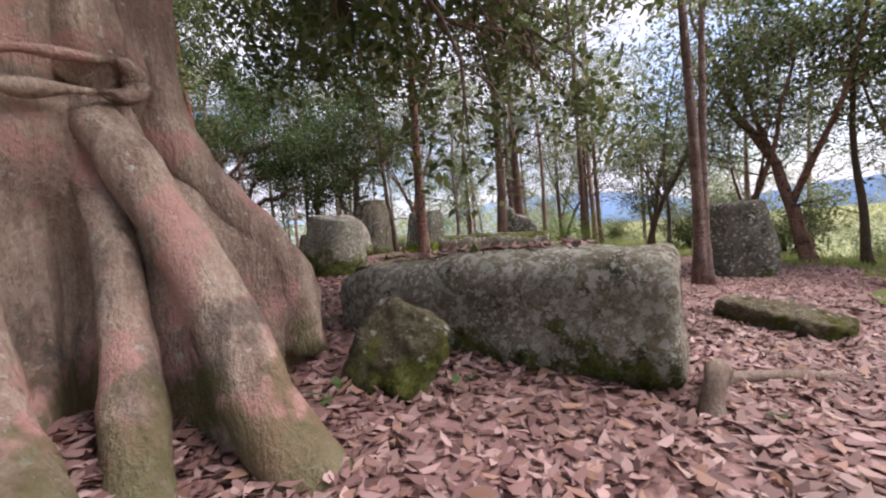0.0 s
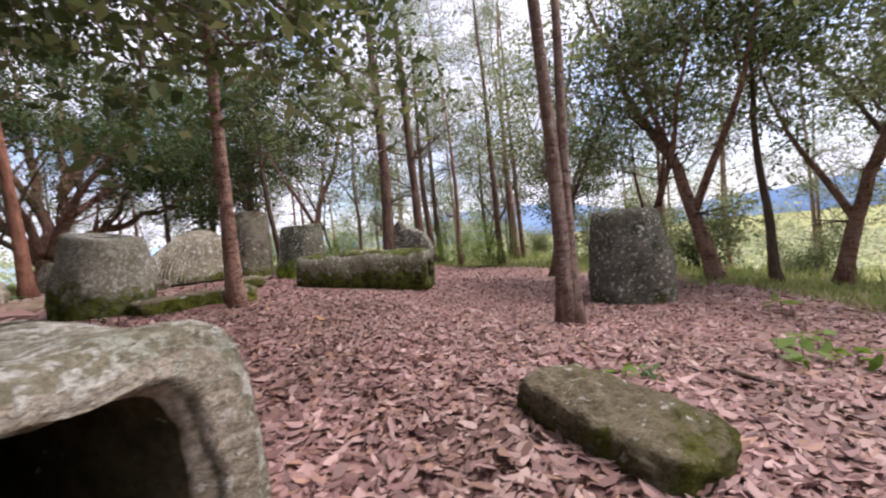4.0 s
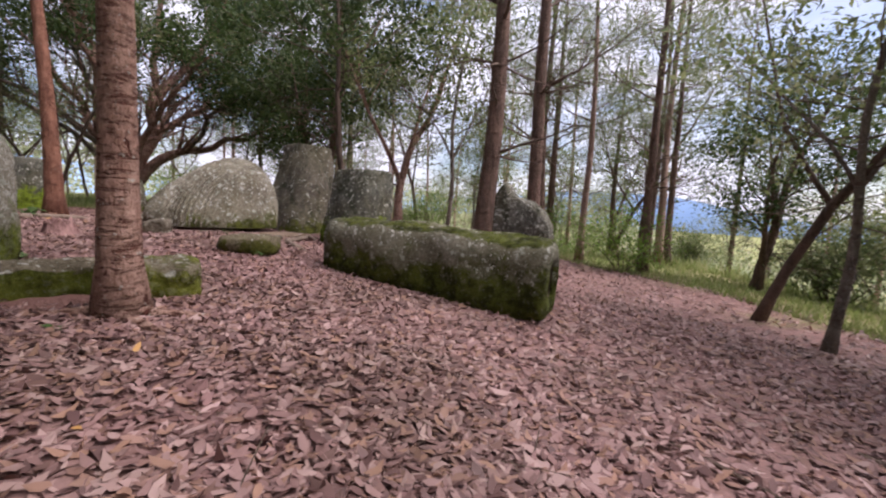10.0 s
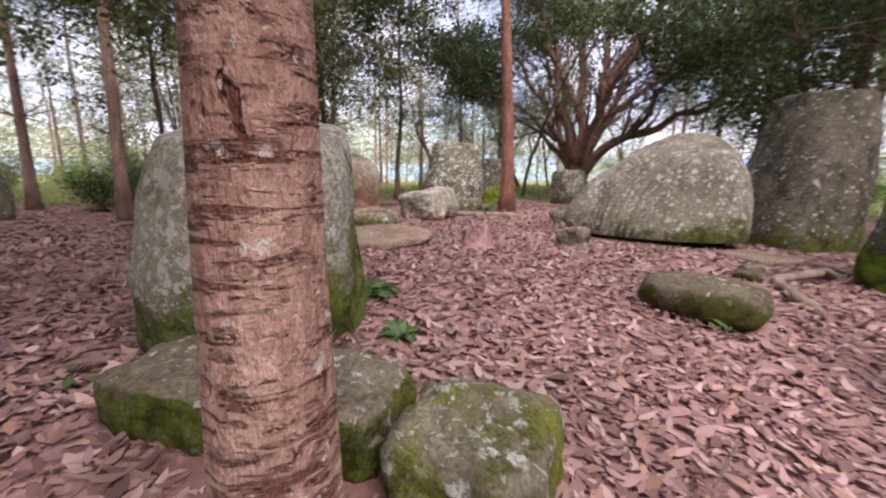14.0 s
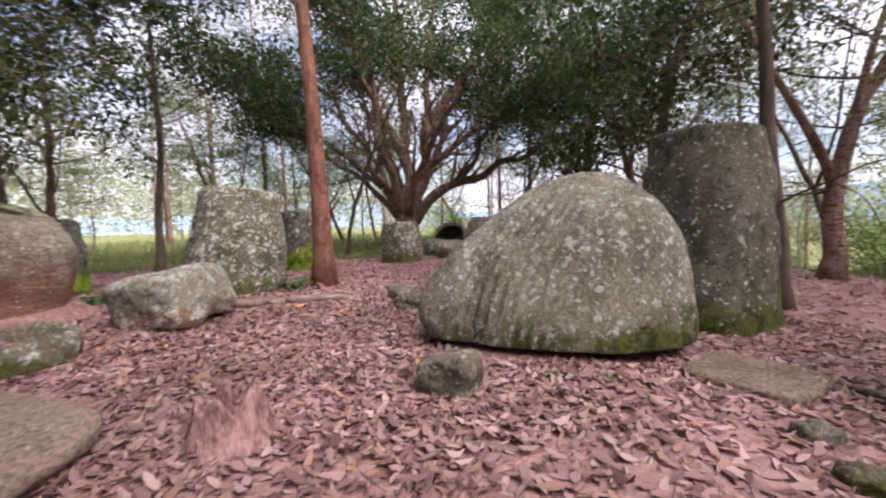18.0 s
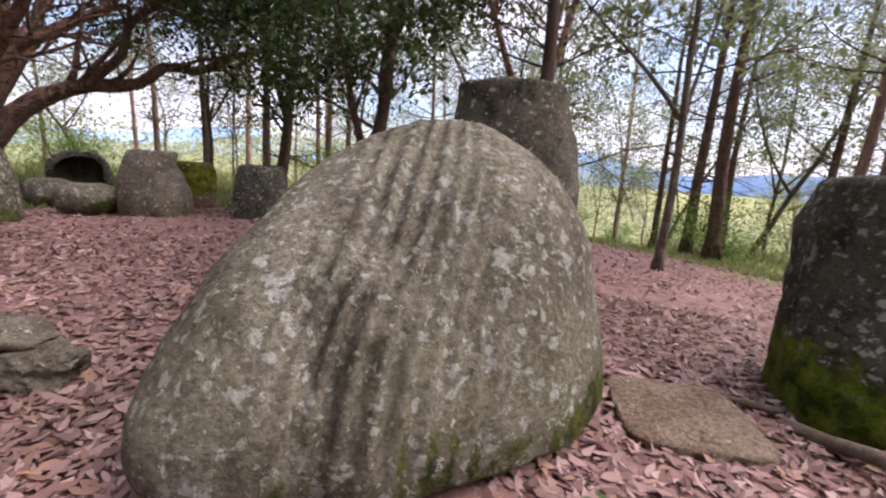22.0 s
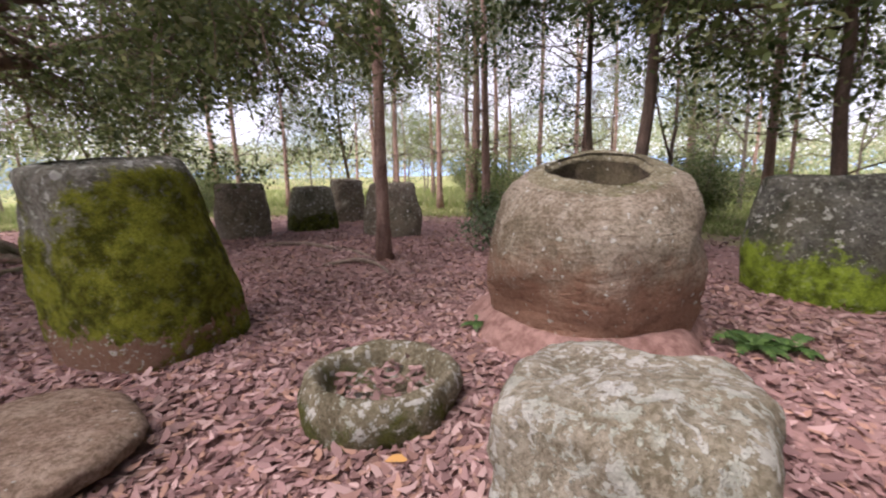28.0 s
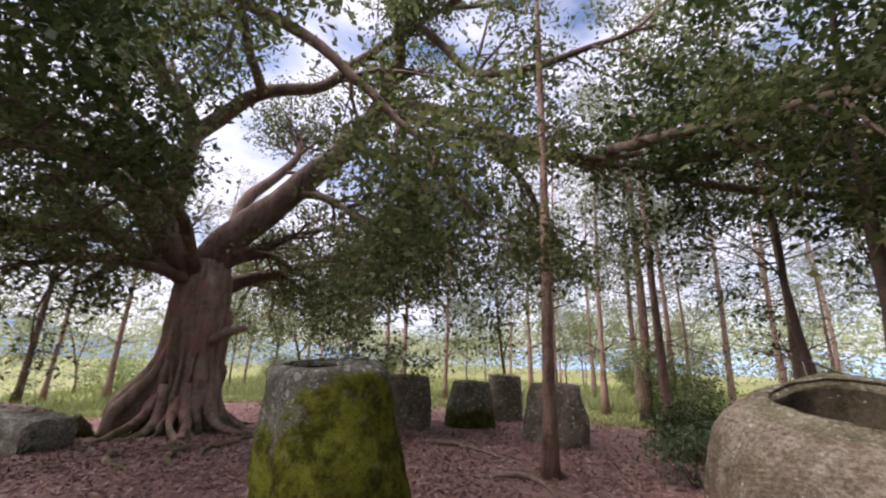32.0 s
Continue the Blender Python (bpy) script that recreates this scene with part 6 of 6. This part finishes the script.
def stump(x, y):
    rng = np.random.default_rng(61)
    bm = bmesh.new()
    seg, rows = 26, 9
    rings = []
    for i in range(rows):
        u = i / (rows - 1)
        ring = []
        for j in range(seg):
            t = 2 * math.pi * j / seg
            top = 0.27 + 0.2 * noise.noise(Vector((math.cos(t) * 2, math.sin(t) * 2, 4.0))) + 0.06 * math.sin(t * 7)
            z = -0.06 + u * (top + 0.06)
            r = 0.17 + 0.2 * math.exp(-u * 2.6) + 0.05 * noise.noise(Vector((math.cos(t) * 3, math.sin(t) * 3, z * 3)))
            ring.append(bm.verts.new((r * math.cos(t), r * math.sin(t), z)))
        rings.append(ring)
    for a, b in zip(rings, rings[1:]):
        for j in range(seg):
            bm.faces.new((a[j], a[(j + 1) % seg], b[(j + 1) % seg], b[j]))
    c = bm.verts.new((0, 0, 0.12))
    for j in range(seg):
        bm.faces.new((rings[-1][j], rings[-1][(j + 1) % seg], c))
    ob = link("tree_stump", bm, M_STUMP)
    ob.matrix_basis = pose(x, y, gz(x, y))
    tagged(ob, "rotten reddish tree stump crumbling on the path", "tree stump")


kk = Net("rotten_wood")
M_STUMP = kk.surface(kk.mix(kk.step(kk.noise(12.0, 6, kk.scaled(1, 1, 0.3), 0.7), 0.35, 0.65), (0.11, 0.055, 0.05), (0.35, 0.21, 0.19)), 0.95, kk.bump(kk.noise(22.0, 5, kk.scaled(1, 1, 0.3)), 0.9, 0.04), 0.1)
M_FERN = foliage("fern_leaves", [(0.055, 0.115, 0.03), (0.09, 0.165, 0.045), (0.13, 0.22, 0.06)], 0.4)
M_YELLOW = foliage("yellow_leaves", [(0.62, 0.40, 0.06), (0.66, 0.36, 0.12), (0.55, 0.30, 0.10)], 0.2)
stump(-4.5, 13.28)


def fern(x, y, size, seed, label, fronds=9, width=0.28):
    rng = np.random.default_rng(seed)
    top = empty("fern", x, y, gz(x, y))
    for k in range(fronds):
        a = 2 * math.pi * k / fronds + rng.normal(0, 0.25)
        ln = size * rng.uniform(0.7, 1.2)
        rise = rng.uniform(0.7, 1.3)
        bm = bmesh.new()
        pts = []
        for i in range(11):
            u = i / 10
            pts.append(Vector((math.cos(a) * ln * u, math.sin(a) * ln * u, ln * (rise * u * 1.5 - (rise + 0.25) * u * u))))
        tube(bm, pts, [0.006 * (1 - 0.7 * i / 10) for i in range(11)], 4)
        side = Vector((-math.sin(a), math.cos(a), 0))
        for i in range(1, 11):
            w = ln * width * math.sin(math.pi * min(1.0, 0.18 + 0.82 * i / 10)) + 0.01
            d = (pts[i] - pts[i - 1]).normalized()
            for s in (1, -1):
                tip = pts[i] + side * s * w + d * w * 0.45 - Vector((0, 0, 0.15 * w))
                b0, b1 = pts[i] - d * 0.018 * size / 0.4, pts[i] + d * 0.018 * size / 0.4
                m = (pts[i] + tip) / 2
                vs = [bm.verts.new(p) for p in (b0, m - d * 0.016, tip, m + d * 0.02, b1)]
                bm.faces.new(vs if s > 0 else vs[::-1])
        part("frond", bm, M_FERN, top)
    return tagged(top, label, "fern", "ferns at the feet of stones")


fern(-9.2, 16.6, 0.34, 401, "green fern growing beside a stone jar and trunk")
fern(-2.75, 11.05, 0.26, 403, "bright green fern at a stone jar's foot", 7, 0.4)
fern(-10.5, 13.75, 0.32, 404, "fern at the squat jar's foot")
fern(-10.75, 13.95, 0.25, 405, "fern at the squat jar's foot", 7)
fern(-9.0, 11.9, 0.22, 406, "small fern at the squat jar's foot", 6)
fern(-1.75, 10.95, 0.17, 407, "small fern at a stone jar's foot", 6, 0.4)


def seedling(x, y, size, seed, label, leaves=7, material=None):
    rng = np.random.default_rng(seed)
    top = empty("seedling", x, y, gz(x, y))
    for k in range(leaves):
        a = 2 * math.pi * k / leaves + rng.normal(0, 0.3)
        c = np.array([[math.cos(a) * size * rng.uniform(0.3, 0.9), math.sin(a) * size * rng.uniform(0.3, 0.9), size * rng.uniform(0.3, 1.0)]])
        co = leaf_cards(rng, c, size * 0.9, 0.42, 0.6)
        tagged(quads("leaf", co, 1, material or M_FERN, top))
    bm = bmesh.new()
    tube(bm, [(0, 0, -0.02), (0.01, 0, size * 0.4), (0, 0.02, size * 0.8)], [0.006, 0.005, 0.003], 5)
    part("stem", bm, M_FERN, top)
    return tagged(top, label, "seedling", "seedlings among the dead leaves")


for i, (x, y, s, n) in enumerate([(4.42, 5.30, 0.16, 9), (4.6, 5.2, 0.13, 7), (6.35, 5.5, 0.26, 12), (6.7, 5.3, 0.2, 9), (6.0, 5.15, 0.2, 9), (7.0, 5.9, 0.2, 8),
                                  (-1.9, 9.15, 0.12, 6), (-2.95, 15.45, 0.10, 7), (-0.9, 13.2, 0.11, 7), (0.15, 2.75, 0.12, 5), (-0.75, 2.55, 0.13, 5), (-0.2, 9.45, 0.07, 8),
                                  (-8.9, 12.6, 0.12, 6), (-3.3, 15.2, 0.09, 6), (1.95, 2.35, 0.08, 6), (8.2, 7.4, 0.25, 9), (8.8, 9.8, 0.25, 9)]):
    seedling(x, y, s, 420 + i, "small green seedling among dead leaves", n, M_LEAF_BRIGHT if s > 0.15 else M_FERN)


def strewn(name, n, x, y, r, z, size, seed, label, material=None, spread=0.02):
    """A few leaves on or in a thing."""
    rng = np.random.default_rng(seed)
    a, d = rng.uniform(0, 2 * np.pi, n), r * np.sqrt(rng.uniform(0, 1, n))
    c = np.stack([x + d * np.cos(a), y + d * np.sin(a), z + rng.uniform(0, spread, n)], 1)
    co = curled_leaves(rng, c, size, 0.42, 0.75)
    tagged(quads(name, co, n, material or M_LITTER), label, "dead leaves", kind="stuff")


strewn("leaves_in_jar", 26, 1.55, 3.24, 0.16, 0.57, 0.11, 452, "dead leaves lying inside the fallen jar's mouth", spread=0.03)
strewn("leaves_in_hollow", 160, -7.55, 12.6, 0.36, gz(-7.55, 12.6) + 0.11, 0.10, 451, "dead leaves filling the hollow stone", spread=0.06)
for i, (x, y) in enumerate([(-5.6, 15.7), (-4.4, 14.9), (-6.9, 13.7), (0.9, 8.6), (-7.35, 15.6), (-5.1, 16.3), (-3.6, 13.4), (1.6, 8.2), (-8.4, 15.2), (-6.6, 15.8), (0.5, 9.4), (-7.3, 13.2)]):
    strewn("yellow_leaf", 1, x, y, 0.1, gz(x, y) + 0.045, 0.12, 460 + i, "single yellow leaf on brown leaves", M_YELLOW)


def leaves_on_jar(ax, ay, bx, by, z0, z1, width, n, seed):
    rng = np.random.default_rng(seed)
    u, w = rng.uniform(0.02, 0.95, n), rng.normal(0, 0.42, n) * width
    d = np.array([bx - ax, by - ay])
    d = d / np.hypot(*d)
    x = ax + (bx - ax) * u - d[1] * w
    y = ay + (by - ay) * u + d[0] * w
    z = z0 + (z1 - z0) * u - 0.10 * (w / width) ** 2 + 0.015
    co = curled_leaves(rng, np.stack([x, y, z], 1), 0.12, 0.4, 0.8)
    tagged(quads("leaves_on_jar", co, n, M_LITTER), "dead leaves lying along the fallen jar's top", "dead leaves", kind="stuff")


leaves_on_jar(-0.6, 4.6, 1.4, 3.35, 1.27, 1.33, 0.34, 240, 471)


def mound(name, x, y, rx, ry, h, rz, seed, label, material, flat=0.2):
    """A low heap of earth."""
    bm = bmesh.new()
    n, m = 40, 10
    rings = []
    rot = Matrix.Rotation(radians(rz), 3, "Z")
    for i in range(m):
        u = i / (m - 1)
        ring = []
        for j in range(n):
            t = 2 * math.pi * j / n
            k = 1 + 0.22 * noise.noise(Vector((math.cos(t) * 1.5, math.sin(t) * 1.5, seed)))
            p = rot @ Vector((rx * u * k * math.cos(t), ry * u * k * math.sin(t), 0))
            p.z = gz(x + p.x, y + p.y) - gz(x, y) + h * (1 - smooth(flat, 1.0, u)) + 0.03 * noise.noise(p * 6 + Vector((seed, 0, 0))) * (1 - u) - 0.03 * (u > 0.98)
            ring.append(bm.verts.new(p))
        rings.append(ring)
    for a, b in zip(rings, rings[1:]):
        for j in range(n):
            bm.faces.new((a[j], b[j], b[(j + 1) % n], a[(j + 1) % n]))
    bmesh.ops.remove_doubles(bm, verts=bm.verts, dist=0.0005)
    ob = link(name, bm, material)
    ob.matrix_basis = pose(x, y, gz(x, y))
    tagged(ob, label, "earth", kind="structure")


mound("earth_mound_jar", -9.87, 12.5, 1.24, 1.20, 0.22, 0, 3, "reddish earth heaped round the squat jar", M_EARTH_RED, 0.8)
mound("earth_mound_boulder", -3.95, 16.25, 1.45, 1.05, 0.12, 46, 5, "dark earth under the great boulder", M_EARTH)
mound("earth_mound_lying_jar", 1.2, 3.4, 0.95, 0.6, 0.16, -32, 7, "reddish earth under the lying jar", M_EARTH)
mound("earth_mound_slab", -0.8, 10.1, 0.8, 0.4, 0.07, 48, 8, "reddish earth beside the mossy block", M_EARTH)


def twigs(n, seed):
    rng = np.random.default_rng(seed)
    a, d = rng.uniform(0, 2 * np.pi, n), np.sqrt(rng.uniform(0, 1, n))
    x, y = -3 + 12 * d * np.cos(a), 10 + 12 * d * np.sin(a)
    b, ln = rng.uniform(0, 2 * np.pi, n), rng.uniform(0.08, 0.35, n)
    z = ground_z(x, y) + 0.03
    dx, dy, w = np.cos(b) * ln, np.sin(b) * ln, 0.004
    px, py = -np.sin(b) * w, np.cos(b) * w
    tilt = rng.normal(0, 0.03, n)
    co = np.stack([np.stack([x - dx + px, y - dy + py, z - tilt], 1), np.stack([x - dx - px, y - dy - py, z - tilt], 1),
                   np.stack([x + dx - px, y + dy - py, z + tilt + 0.008], 1), np.stack([x + dx + px, y + dy + py, z + tilt + 0.008], 1)], 1).reshape(-1, 3)
    tagged(quads("twigs", co, n, M_BARK_DARK), "thin dry twigs scattered over the leaves", "twigs", kind="stuff")


twigs(1500, 481)
